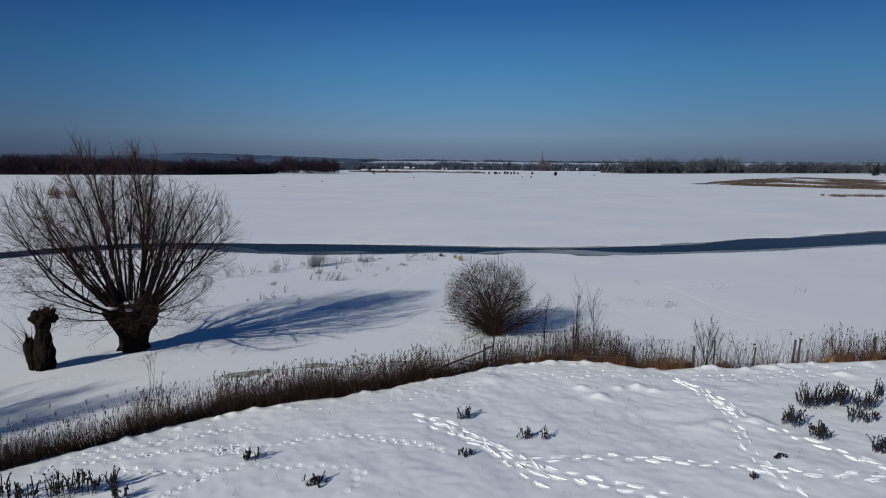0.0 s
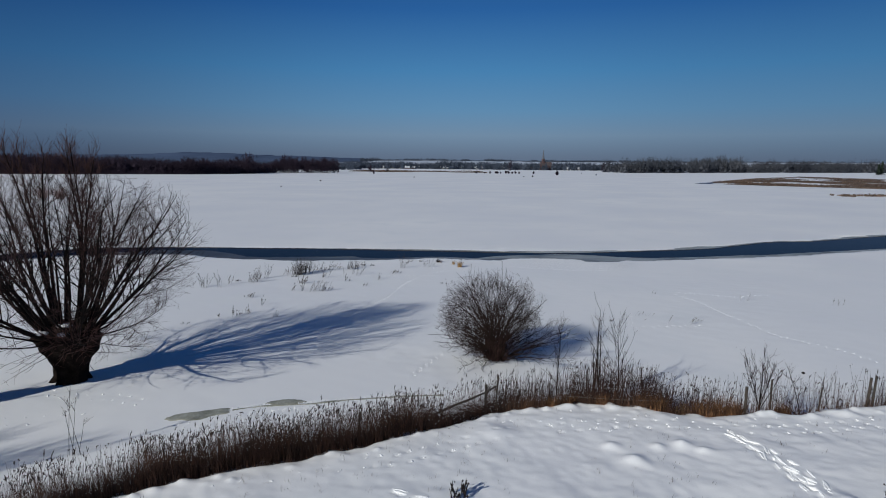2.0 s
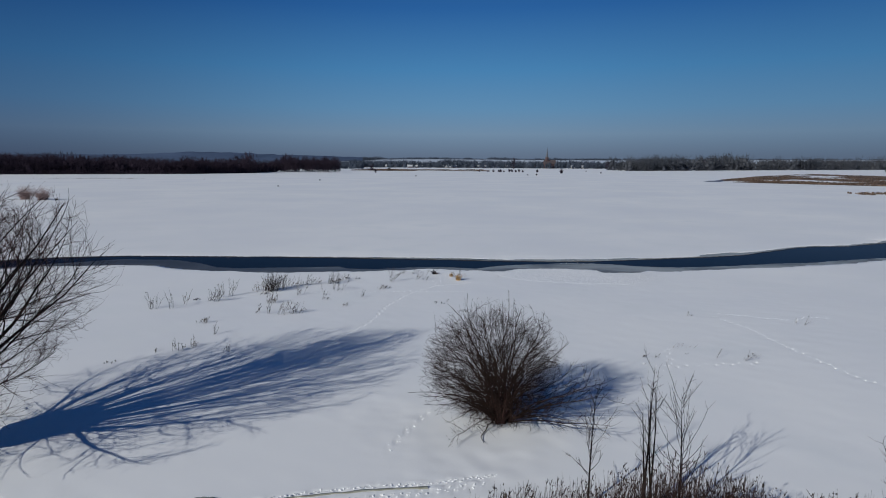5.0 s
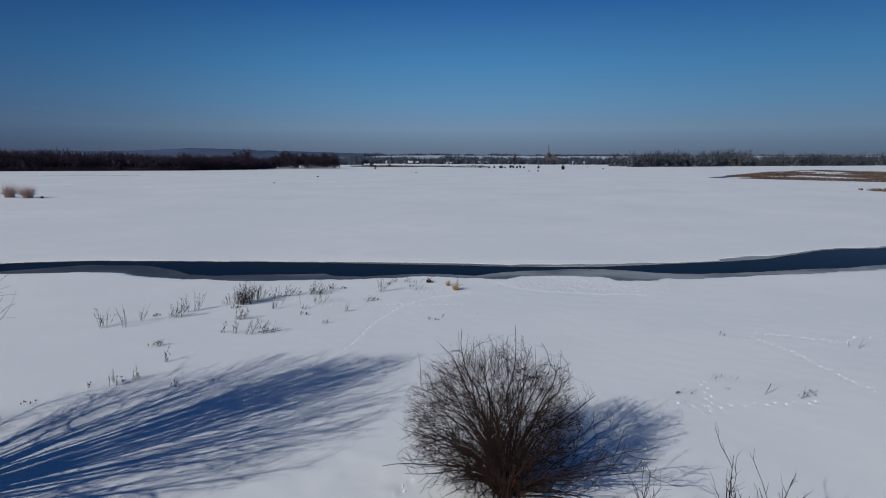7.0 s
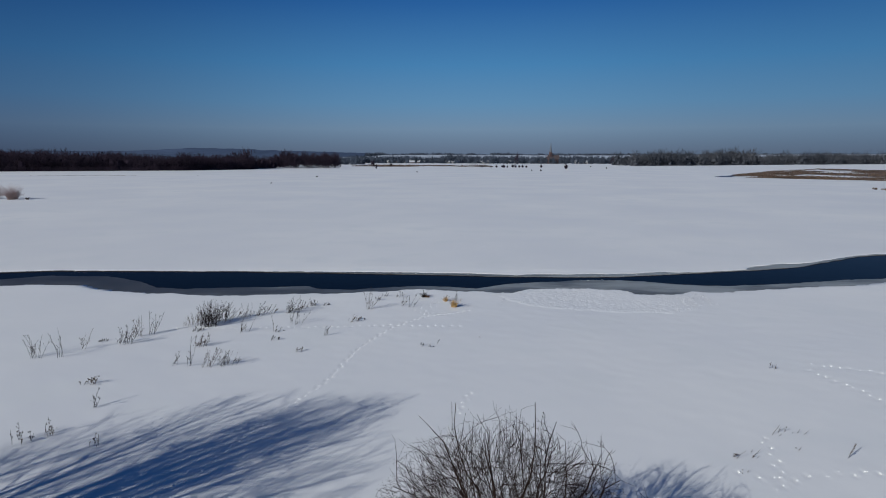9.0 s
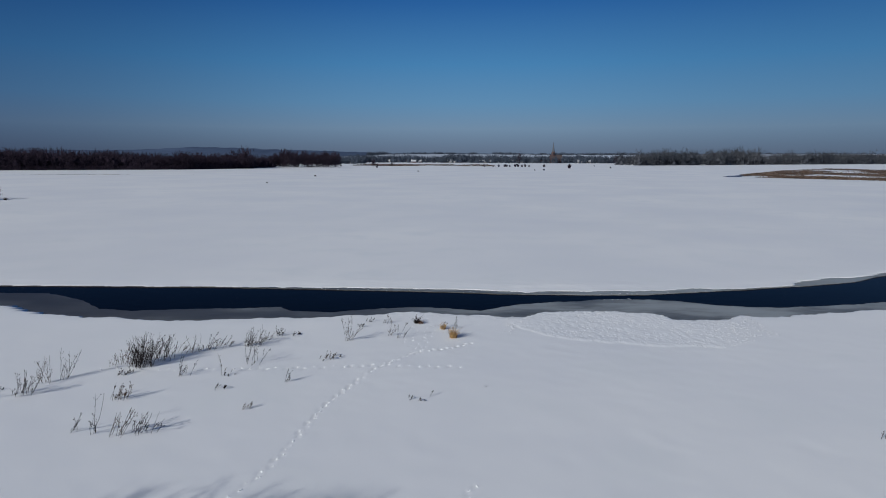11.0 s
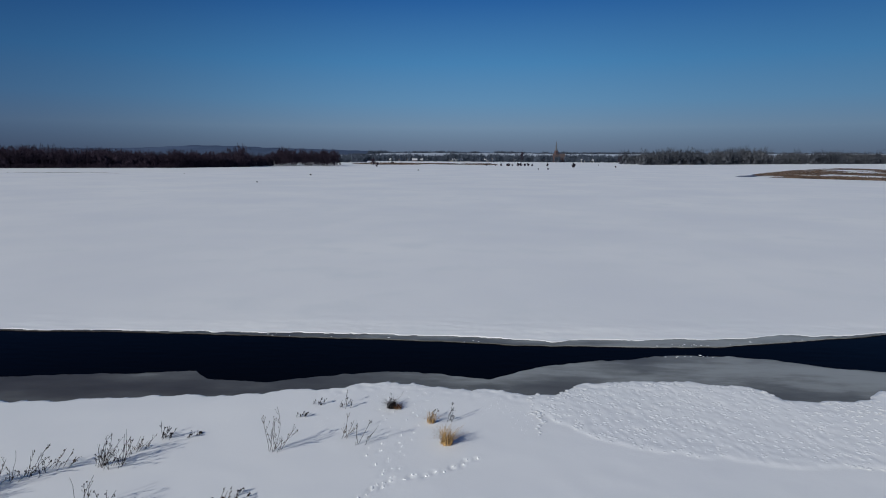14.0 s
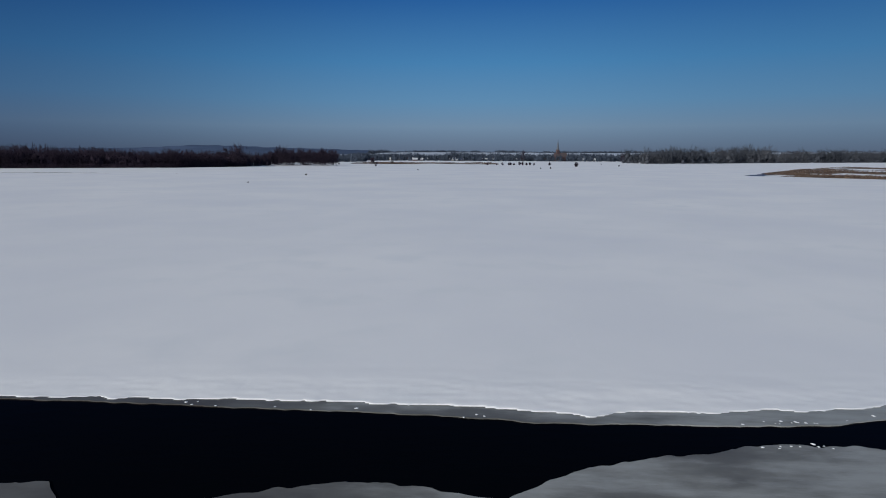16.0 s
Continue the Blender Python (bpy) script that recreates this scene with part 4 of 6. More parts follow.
def willow_bush(x, y, seed):
    rng = random.Random(seed)
    bush = new("willow_bush")
    twigs = Geo()
    mid, half = np.array((-0.45, 0.0, 2.8)), np.array((3.2, 2.9, 2.6))

    def dome(p):                             # how far out of its rounded outline a point lies
        return float((np.abs((np.asarray(p) - mid) / half) ** 2.5).sum() ** 0.4)
    count = 52
    for k in range(count):
        c = 1 - 1.9 * (k + 0.5) / count     # from straight up to below the crown's middle
        az = k * 2.399 + rng.uniform(-0.35, 0.35)
        d = np.array((math.sqrt(1 - c * c) * math.cos(az), math.sqrt(1 - c * c) * math.sin(az), c))
        end = mid + half * d / float((np.abs(d) ** 2.5).sum() ** 0.4) * rng.uniform(0.78, 0.98)
        start = (rng.gauss(0, 0.22), rng.gauss(0, 0.2), 0.0)
        pts, ways, length = arch(start, end, rng.uniform(0.04, 0.18) + 0.18 * max(0, -c), rng, 11, 0.11)
        wood, branches = Geo(), []
        n = len(pts)
        radii = np.linspace(rng.uniform(0.035, 0.06), 0.008, n)
        wood.tube(pts, radii, 5)
        ramify(wood, twigs, pts, radii, ways, length, rng, 13, 8, 0.40, (0.25, 0.7), 0.03, (0.45, 1.2), 0.25, 0.0048, 0.24, dome, branches)
        stem = part("stem", wood.mesh("stem", SHRUB), bush)
        for b in branches:
            part("branch", b.mesh("branch", SHRUB), stem)
    for k in range(10):                     # low arms reaching over the snow on one side
        az, reach = rng.uniform(-0.75, 0.6), rng.uniform(3.2, 5.0)
        wood, branches = Geo(), []
        pts, ways, L = arch((0.3, rng.uniform(-0.3, 0.3), 0.05), (reach * math.cos(az), reach * math.sin(az), rng.uniform(0.7, 2.6)), rng.uniform(-0.05, 0.08), rng, 9, 0.05)
        radii = np.linspace(0.035, 0.006, 9)
        wood.tube(pts, radii, 4)
        ramify(wood, twigs, pts, radii, ways, L, rng, 10, 5, 0.34, (0.25, 0.7), 0.10, (0.35, 0.9), 0.3, 0.005, 0.18, None, branches)
        stem = part("stem", wood.mesh("stem", SHRUB), bush)
        for b in branches:
            part("branch", b.mesh("branch", SHRUB), stem)
    for k in range(12):                     # low branches drooping to the snow all round
        az, reach = rng.uniform(1.7, 4.3), rng.uniform(2.1, 3.1)
        wood, branches = Geo(), []
        pts, ways, L = arch((-0.2, rng.uniform(-0.3, 0.3), 0.05), (reach * math.cos(az) - 0.2, 0.9 * reach * math.sin(az), rng.uniform(0.5, 1.6)), rng.uniform(0.1, 0.3), rng, 10, 0.08)
        radii = np.linspace(0.04, 0.006, 10)
        wood.tube(pts, radii, 4)
        ramify(wood, twigs, pts, radii, ways, L, rng, 11, 5, 0.36, (0.25, 0.7), 0.05, (0.4, 1.1), 0.3, 0.005, 0.24, None, branches)
        stem = part("stem", wood.mesh("stem", SHRUB), bush)
        for b in branches:
            part("branch", b.mesh("branch", SHRUB), stem)
    for k in range(7):                      # a few shoots standing above the crown
        p, rr, w = shoot((rng.gauss(-0.4, 0.35), rng.gauss(0, 0.35), rng.uniform(4.2, 4.6)), unit(np.array((rng.gauss(0, 0.15), 0, 1))), rng.uniform(0.7, 1.3), 0.012, 0.004, rng, 5, 0.03, 0.06)
        twigs.tube(p, rr, 3, False)
    suckers = Geo()
    for k in range(340):                     # dense young rods round the stool
        a, r = rng.uniform(0, 6.283), abs(rng.gauss(0, 0.42))
        d = unit(np.array((math.cos(a) * rng.uniform(0, 0.55), math.sin(a) * rng.uniform(0, 0.55), 1)))
        p, rr, _w = shoot((r * math.cos(a), r * math.sin(a), 0), d, rng.uniform(0.9, 3.1), 0.008, 0.004, rng, 5, 0.02, 0.09)
        suckers.tube(p, rr, 3, False)
    part("underwood", suckers.mesh("underwood", TWIG), bush, "dense young rods at its foot", "stuff")
    spray(twigs, 4800, mid, half, 0.66, (0.25, 0.6), 0.0042, seed)
    part("crown", twigs.mesh("crown", SHRUB), bush, "", "stuff")
    bush.location = (x, y, z_at(x, y) - 0.05)
    return tagged(bush, "round bare willow bush, many-stemmed, rooted in the snow", "bush")


willow_bush(3.65, 34.9, 21)


def sapling(x, y, height, seed, stems, label, lean=0.12, bare=0.25, rods=26, rise=0.05, reach=0.26, girth=0.012):
    rng = random.Random(seed)
    tree, twigs = new("sapling"), Geo()
    for k in range(stems):
        az = rng.uniform(0, 6.283) if k else 1.4
        d = unit(np.array((lean * math.cos(az) * (1 + k), lean * math.sin(az) * (1 + k), 1)))
        L = height * (1 if k == 0 else rng.uniform(0.6, 0.95))
        wood = Geo()
        pts, radii, ways = shoot((0.12 * k, 0, -0.1), d, L, girth * height ** 0.8, 0.005, rng, 9, rise, 0.022)
        wood.tube(pts, radii, 5)
        ramify(wood, twigs, pts, radii, ways, L, rng, rods, 3, reach, (0.15, 0.45), 0.1, (0.5, 0.9), bare, 0.0055)
        part("stem", wood.mesh("stem", LIMB), tree)
    part("crown", twigs.mesh("crown", TWIG), tree, "", "stuff")
    tree.location = (x, y, z_at(x, y))
    return tagged(tree, label, "sapling", "saplings along the bank")


sapling(5.95, 28.4, 4.0, 31, 1, "thin bare sapling among brown stalks on the bank")
sapling(7.6, 28.0, 5.05, 32, 4, "tall bare sapling with several slender stems below the bank", 0.035, 0.3, 9)
sapling(8.7, 27.7, 4.4, 33, 1, "bare sapling with long side twigs below the bank", 0.03, 0.2, 30, 0.02, 0.42)


def vase_tree(x, y, seed):
    """A small tree whose few limbs splay up from a short stem."""
    rng = random.Random(seed)
    tree, twigs, g = new("sapling"), Geo(), Geo()
    p, r, _w = shoot((0, 0, -0.1), unit(np.array((0.02, 0, 1))), 1.05, 0.045, 0.035, rng, 5, 0, 0.02)
    g.tube(p, r, 6)
    part("stem", g.mesh("stem", LIMB), tree)
    for k in range(9):
        az, th = k * 2.399, radians(rng.uniform(5, 27))
        d = np.array((math.sin(th) * math.cos(az), math.sin(th) * math.sin(az), math.cos(th)))
        wood, L = Geo(), rng.uniform(1.7, 2.5)
        pts, radii, ways = shoot(p[-1] - UP * rng.uniform(0, 0.3), d, L, 0.022, 0.006, rng, 8, 0.035, 0.03)
        wood.tube(pts, radii, 4)
        ramify(wood, twigs, pts, radii, ways, L, rng, 8, 3, 0.28, (0.12, 0.4), 0.12, (0.35, 0.7), 0.3, 0.0055)
        part("limb", wood.mesh("limb", LIMB), tree)
    part("crown", twigs.mesh("crown", TWIG), tree, "", "stuff")
    tree.location = (x, y, z_at(x, y))
    return tagged(tree, "small bare vase-shaped tree beside a fence post", "sapling", "saplings along the bank")


vase_tree(13.75, 24.9, 34)
sapling(15.6, 25.0, 2.4, 35, 6, "bare shrub with arching rods on the bank", 0.38, 0.3, 9, -0.07)
sapling(17.1, 25.4, 1.9, 36, 5, "low bare shrub with arching rods on the bank", 0.4, 0.3, 8, -0.08)
sapling(21.0, 26.0, 2.5, 37, 6, "bare shrub with upright rods on the bank", 0.12, 0.3, 9)
sapling(-14.0, 23.0, 2.7, 39, 5, "thin upright bare wands rising out of the reeds", 0.05, 0.75, 2, 0.0, 0.2, 0.005)
sapling(10.4, 25.8, 1.9, 38, 4, "low bare shrub with arching rods on the bank", 0.4, 0.3, 8, -0.08)


# ---- reeds, grasses and dead stalks on the bank ----
def stalk(stems, heads, x, y, z, h, rng, r=0.0045, head=0.3, lean=0.1):
    d = unit(np.array((rng.gauss(0.03, lean), rng.gauss(0, lean), 1)))
    p, rr, w = shoot((x, y, z - 0.05), d, h, r, r * 0.6, rng, 4, 0, 0.05)
    stems.tube(p, rr, 3, False)
    if rng.random() < head:
        kind = rng.random()
        if kind < 0.5:                       # a drooping panicle
            for _ in range(3):
                q, qr, _w = shoot(p[-1], unit(np.array((rng.gauss(0.12, 0.16), rng.gauss(0, 0.16), 0.8))), rng.uniform(0.08, 0.2), 0.012, 0.005, rng, 3, -0.1, 0.12)
                heads.tube(q, qr, 3, False)
        else:                                # round seed heads on short arms
            for _ in range(rng.randrange(1, 4)):
                c = p[-1] + np.array((rng.gauss(0, 0.05), rng.gauss(0, 0.05), rng.uniform(-0.12, 0.04)))
                heads.lump(c, rng.uniform(0.013, 0.028), rng, 1, 4, 1.2)


def grass_blade(g, x, y, z, h, rng, width=0.006, bend=0.35):
    a = rng.uniform(0, 6.283)
    out = np.array((math.cos(a), math.sin(a), 0.0))
    b = bend * rng.uniform(0.2, 1.3)
    pts = [np.array((x, y, z - 0.04)) + out * (b * h * t * t) + UP * (h * (t - 0.35 * b * t * t)) for t in (0, 0.4, 0.75, 1.0)]
    g.blade(pts, width, np.array((-out[1], out[0], 0)))


def along_edge(x, off):
    """A point off metres beyond the bank's edge at x."""
    e = 0.3
    s = (float(bank_edge(x + e)) - float(bank_edge(x - e))) / (2 * e)
    k = 1 / math.hypot(1, s)
    return x - s * k * off, float(bank_edge(x)) + k * off


def reed_bed():
    rng = random.Random(8)
    stems, heads, litter = Geo(), Geo(), Geo()
    for k in range(8200):
        x = -15.5 + 17.9 * rng.random()
        dens = np.interp(x, (-15.5, -11.5, -9.8, -4, -1.2, 0.5, 2.4), (0.3, 0.4, 0.85, 1, 0.8, 0.5, 0.35))
        if rng.random() > dens or noise.noise((x * 0.8, 3.3, k % 7 * 0.4)) < -0.35:
            continue
        off = 0.1 + 2.7 * rng.random() ** 1.3
        px, py = along_edge(x, off)
        z = z_at(px, py)
        stalk(stems, heads, px, py, z, rng.uniform(1.0, 1.75) + 0.25 * noise.noise((x * 0.7, off, 1.7)), rng, rng.uniform(0.003, 0.0055), 0.45, 0.15)
    for k in range(25000):
        x = -15.5 + 17.9 * rng.random()
        dens = np.interp(x, (-15.5, -11.5, -9.8, -4, -1.2, 0.5, 2.4), (0.95, 0.95, 1, 1, 0.8, 0.4, 0.3))
        if rng.random() > dens:
            continue
        px, py = along_edge(x, -0.12 + (2.1 if x > -10 else 2.8) * rng.random() ** 1.4)
        grass_blade(litter, px, py, z_at(px, py), rng.uniform(0.3, 1.2), rng, rng.uniform(0.005, 0.011), 0.55)
    bed = tagged(new("reed_bed", stems.mesh("reed_bed", REED)), "belt of dead brown reeds along the edge of the snowy bank", "reeds", kind="stuff")
    part("seed_spray", heads.mesh("seed_spray", REED_HEAD), bed, "dark dried seed heads", "stuff")
    part("litter", litter.mesh("litter", REED_LOW), bed, "matted brown leaves at the foot", "stuff")


reed_bed()


def tall_grass():
    rng = random.Random(9)
    stems, heads, litter = Geo(), Geo(), Geo()
    density = curve(((2.4, 0.5), (3.2, 1), (9.5, 1), (10.6, 0.7), (11.5, 0.3), (14.4, 0.2), (15.2, 0.08), (18.6, 0.05), (19.6, 0.1), (20.6, 0.35), (22, 0.5), (26, 0.5)))
    for k in range(13000):
        x = 2.4 + 23 * rng.random()
        if rng.random() > float(density(x)) or noise.noise((x * 0.9, 9.3, k % 5 * 0.5)) < -0.3:
            continue
        px, py = along_edge(x, 0.1 + 2.6 * rng.random() ** 1.2)
        stalk(stems, heads, px, py, z_at(px, py), rng.uniform(0.9, 1.95) + 0.3 * noise.noise((x * 0.6, 4.4, 2.2)), rng, rng.uniform(0.0035, 0.0072), 0.3, 0.13)
    for k in range(13000):
        x = 2.6 + 23 * rng.random()
        if rng.random() > float(density(x)) + 0.1:
            continue
        px, py = along_edge(x, -0.05 + 1.6 * rng.random() ** 1.4)
        grass_blade(litter, px, py, z_at(px, py), rng.uniform(0.25, 0.85), rng, rng.uniform(0.005, 0.01), 0.5)
    bed = tagged(new("tall_grass", stems.mesh("tall_grass", REED_DARK)), "dead brown tall grass and stalks along the snowy bank", "tall grass", kind="stuff")
    part("seed_spray", heads.mesh("seed_spray", REED_HEAD), bed, "dark dried seed heads", "stuff")
    part("litter", litter.mesh("litter", REED), bed, "matted brown grass at the foot", "stuff")


tall_grass()


def tussock(x, y, r, h, seed, mat, label, blades=320):
    rng = random.Random(seed)
    g = Geo()
    for k in range(blades):
        a, q = rng.uniform(0, 6.283), r * math.sqrt(rng.random()) * 0.6
        px, py = x + q * math.cos(a), y + q * math.sin(a)
        grass_blade(g, px - x, py - y, z_at(px, py) - z_at(x, y), h * rng.uniform(0.55, 1.15), rng, rng.uniform(0.006, 0.012), 0.8)
    ob = new("grass_tussock", g.mesh("grass_tussock", mat))
    ob.location = (x, y, z_at(x, y))
    return tagged(ob, label, "grass tussock", "grass tussocks")


RUST = material("rusty_straw", (0.17, 0.085, 0.04), 0.85, 0.3, 2, island=0.45)
for k, (x, off, r, h, mat) in enumerate(((10.9, 0.3, 0.8, 0.9, RUST), (11.7, 0.3, 0.8, 0.95, RUST), (12.2, 0.4, 0.5, 0.7, RUST), (9.0, 0.15, 0.5, 0.75, RUST), (8.5, 0.3, 0.45, 0.7, RUST),
                                         (6.9, 0.1, 0.4, 0.5, RUST), (4.9, 0.1, 0.4, 0.55, RUST), (5.6, 0.1, 0.35, 0.5, RUST), (3.9, 0.2, 0.4, 0.5, RUST), (14.2, 0.4, 0.6, 0.65, RUST),
                                         (19.8, 0.3, 0.6, 0.5, STRAW), (20.8, 0.3, 0.7, 0.7, RUST), (22.4, 0.3, 0.7, 0.8, RUST), (-0.9, 0.6, 0.4, 0.7, RUST), (10.1, 0.5, 0.4, 0.6, STRAW))):
    px, py = along_edge(x, off)
    tussock(px, py, r, h, 60 + k, mat, "rust-brown grass tussock on the snowy bank" if mat is RUST else "straw-yellow grass tussock on the snowy bank")
tussock(2.4, 66.3, 0.4, 0.75, 90, STRAW, "bright straw-yellow grass tussock standing alone in snow", 220)
tussock(1.75, 68.1, 0.28, 0.55, 91, STRAW, "small straw-yellow grass tussock in the snow", 90)
tussock(0.0, 69.5, 0.36, 0.45, 92, DARK_WEED, "dark brown matted grass tussock in the snow", 180)
tussock(0.25, 69.4, 0.3, 0.3, 93, RUST, "low rust-brown grass tussock in the snow", 110)


def fence_post(x, y, top, seed, label, r=0.055, lean=0.015):
    rng = random.Random(seed)
    g = Geo()
    z = z_at(x, y) - 0.35
    h = top - z
    p, rr, _w = shoot((0, 0, -0.35), unit(np.array((rng.gauss(0, lean), rng.gauss(0, lean), 1))), h, r * 1.08, r * 0.92, rng, 7, 0, 0.012)
    g.tube(p, rr * np.array([rng.uniform(0.93, 1.07) for _ in p]), 9)
    ob = new("fence_post", g.mesh("fence_post", WOOD))
    ob.location = (x, y, z + 0.35)
    tagged(ob, label, "fence post", "fence posts along the bank")
    return Vector((x, y, z + 0.35)) + Vector(p[-1])


POSTS = [(2.2, 23.75, 2.75, 0.05), (2.62, 23.75, 3.15, 0.035), (12.5, 23.7, 2.75, 0.06), (13.75, 24.2, 2.9, 0.04), (15.8, 24.3, 2.55, 0.035),
         (17.9, 24.5, 2.9, 0.055), (18.35, 24.8, 2.85, 0.05), (22.7, 25.4, 2.8, 0.07), (-2.6, 21.9, 2.35, 0.05), (-7.0, 20.1, 2.2, 0.05), (-11.6, 16.7, 2.0, 0.06), (-14.6, 14.5, 2.0, 0.055)]
TOPS = [fence_post(x, y, t, 100 + k, "weathered grey wooden fence post, half hidden by stalks" if r < 0.06 else "thick weathered wooden fence post on the snowy bank", r) for k, (x, y, t, r) in enumerate(POSTS)]
wires = new("fence_wire")
order = sorted(range(len(POSTS)), key=lambda k: POSTS[k][0])
for a, b in zip(order, order[1:]):
    for drop in (0.18, 0.62):
        g = Geo()
        p, q = TOPS[a] - Vector((0, 0, drop)), TOPS[b] - Vector((0, 0, drop))
        sag = 0.05 * (q - p).length / 3
        g.tube([np.array(p.lerp(q, t)) - UP * sag * 4 * t * (1 - t) for t in (0, 0.25, 0.5, 0.75, 1)], [0.0035] * 5, 4)
        part("wire", g.mesh("wire", WIRE), wires)
tagged(wires, "slack rusty wire strung between the fence posts", "fence wire")


def leaning_rail():
    rail = new("leaning_rail")
    g = Geo()
    p, q = np.array((-0.2, 22.6, 1.75)), np.array((2.62, 23.7, 2.72))
    g.tube([p * (1 - t) + q * t + np.array((0, 0, 0.05 * math.sin(6 * t))) for t in np.linspace(0, 1, 7)], np.linspace(0.05, 0.035, 7), 7)
    rail.location = (0, 0, 0)
    part("pole", g.mesh("pole", WOOD), rail)
    return tagged(rail, "grey fallen pole leaning on a fence post", "wooden rail")


leaning_rail()


def brush_pile():
    rng = random.Random(15)
    g = Geo()
    for k in range(150):
        t = rng.random()
        x, y = -0.3 + 2.5 * t + rng.gauss(0, 0.15), 22.5 + 1.1 * t + rng.gauss(0, 0.22)
        a = rng.gauss(0.4, 0.5)
        d = unit(np.array((math.cos(a) * rng.choice((-1, 1)), math.sin(a), rng.uniform(-0.05, 0.35))))
        p, r, _w = shoot((x, y, z_at(x, y) + rng.uniform(0.0, 0.35)), d, rng.uniform(0.5, 1.4), 0.014, 0.005, rng, 4, -0.04, 0.1)
        g.tube(p, r, 3)
    return tagged(new("brush_pile", g.mesh("brush_pile", SHRUB)), "low pile of dead brown branches under a leaning pole", "brush pile", kind="stuff")


brush_pile()


# ---- dead weeds standing in the snow ----
def weed_clump(x, y, spread, height, count, seed, mat, label, lean=(0.15, 0.0), heads=0.7, leafy=0.0):
    """A stand of dead stalks with seed heads; leafy ones carry crumpled dark leaves."""
    rng = random.Random(seed)
    clump, tips = new("weed_clump"), Geo()
    z0 = z_at(x, y)
    for k in range(count):
        stems = Geo()
        a, q = rng.uniform(0, 6.283), spread * math.sqrt(rng.random())
        sx, sy = q * math.cos(a), 0.7 * q * math.sin(a)
        h = height * (rng.uniform(0.45, 1.1) if leafy else rng.uniform(0.25, 1.1))
        d = unit(np.array((rng.gauss(lean[0], 0.16 if leafy else 0.2), rng.gauss(lean[1], 0.16 if leafy else 0.2), 1)))
        p, r, w = shoot((sx, sy, z_at(x + sx, y + sy) - z0 - 0.05), d, h, 0.009, 0.006, rng, 6, 0.0, 0.06 if leafy else 0.1)
        if leafy:                            # a ragged dark seed spike on the upper half
            r = np.array((0.006, 0.007, 0.012, 0.018, 0.015, 0.005)) * np.array([rng.uniform(0.7, 1.3) for _ in range(6)])
        stems.tube(p, r, 4 if leafy else 3, False)
        if rng.random() < heads:
            for _ in range(rng.randrange(3, 7)):
                q2, r2, _w = shoot(p[rng.randrange(2, 5)], deviate(w[-1], rng.uniform(0.2, 0.8), rng), rng.uniform(0.06, 0.2) * height, 0.006, 0.003, rng, 3)
                stems.tube(q2, r2, 3, False)
                tips.lump(q2[-1], rng.uniform(0.012, 0.026), rng, 1, 4, 1.5)
        if leafy:
            for _ in range(int(leafy)):
                t = rng.uniform(0.3, 1.0) * 5
                i = min(4, int(t))
                c = p[i] + (p[i + 1] - p[i]) * (t - i)
                tips.lump(c + np.array((rng.gauss(0, 0.03), rng.gauss(0, 0.03), 0)), rng.uniform(0.012, 0.03), rng, 1, 4, 2.0)
        part("stem", stems.mesh("stem", mat), clump)
    if tips.v:
        part("seed_spray", tips.mesh("seed_spray", mat), clump, "", "stuff")
    clump.location = (x, y, z0)
    return tagged(clump, label, "dead weeds", "dead weed clumps in the snow")


for k, (x, y, s, h, n) in enumerate(((15.2, 18.7, 0.5, 1.0, 26), (15.9, 18.9, 0.25, 0.6, 8), (16.6, 19.0, 0.5, 1.0, 30), (17.4, 18.6, 0.45, 0.8, 18), (13.6, 17.1, 0.5, 0.75, 20), (14.2, 16.6, 0.25, 0.4, 8),
                                     (13.9, 15.9, 0.35, 0.55, 12), (16.4, 17.4, 0.6, 0.6, 16), (19.0, 19.8, 0.45, 0.8, 16), (19.6, 18.2, 0.4, 0.7, 12), (15.4, 14.9, 0.4, 0.6, 14), (11.5, 14.4, 0.22, 0.22, 7),
                                     (1.0, 17.5, 0.32, 0.5, 12), (3.1, 15.8, 0.32, 0.5, 11), (3.8, 15.6, 0.12, 0.6, 4), (0.9, 14.4, 0.25, 0.3, 8), (-6.1, 14.0, 0.3, 0.45, 10), (-3.8, 12.6, 0.4, 0.3, 14),
                                     (-12.7, 11.7, 0.4, 0.7, 12), (-11.9, 11.6, 0.35, 0.65, 10), (-11.0, 11.8, 0.4, 0.85, 14), (-10.4, 12.0, 0.35, 0.9, 13), (-9.8, 12.25, 0.2, 0.75, 6), (-9.2, 11.6, 0.3, 0.6, 8), (10.0, 13.0, 0.2, 0.25, 5))):
    weed_clump(x, y, s, h, int(n * 1.5), 200 + k, DARK_WEED, "dark dead weed stalks with crumpled seed heads poking through snow" if n > 9 else "few short dark dead weed stalks in snow", (0.05, 0), 0.5, 4)
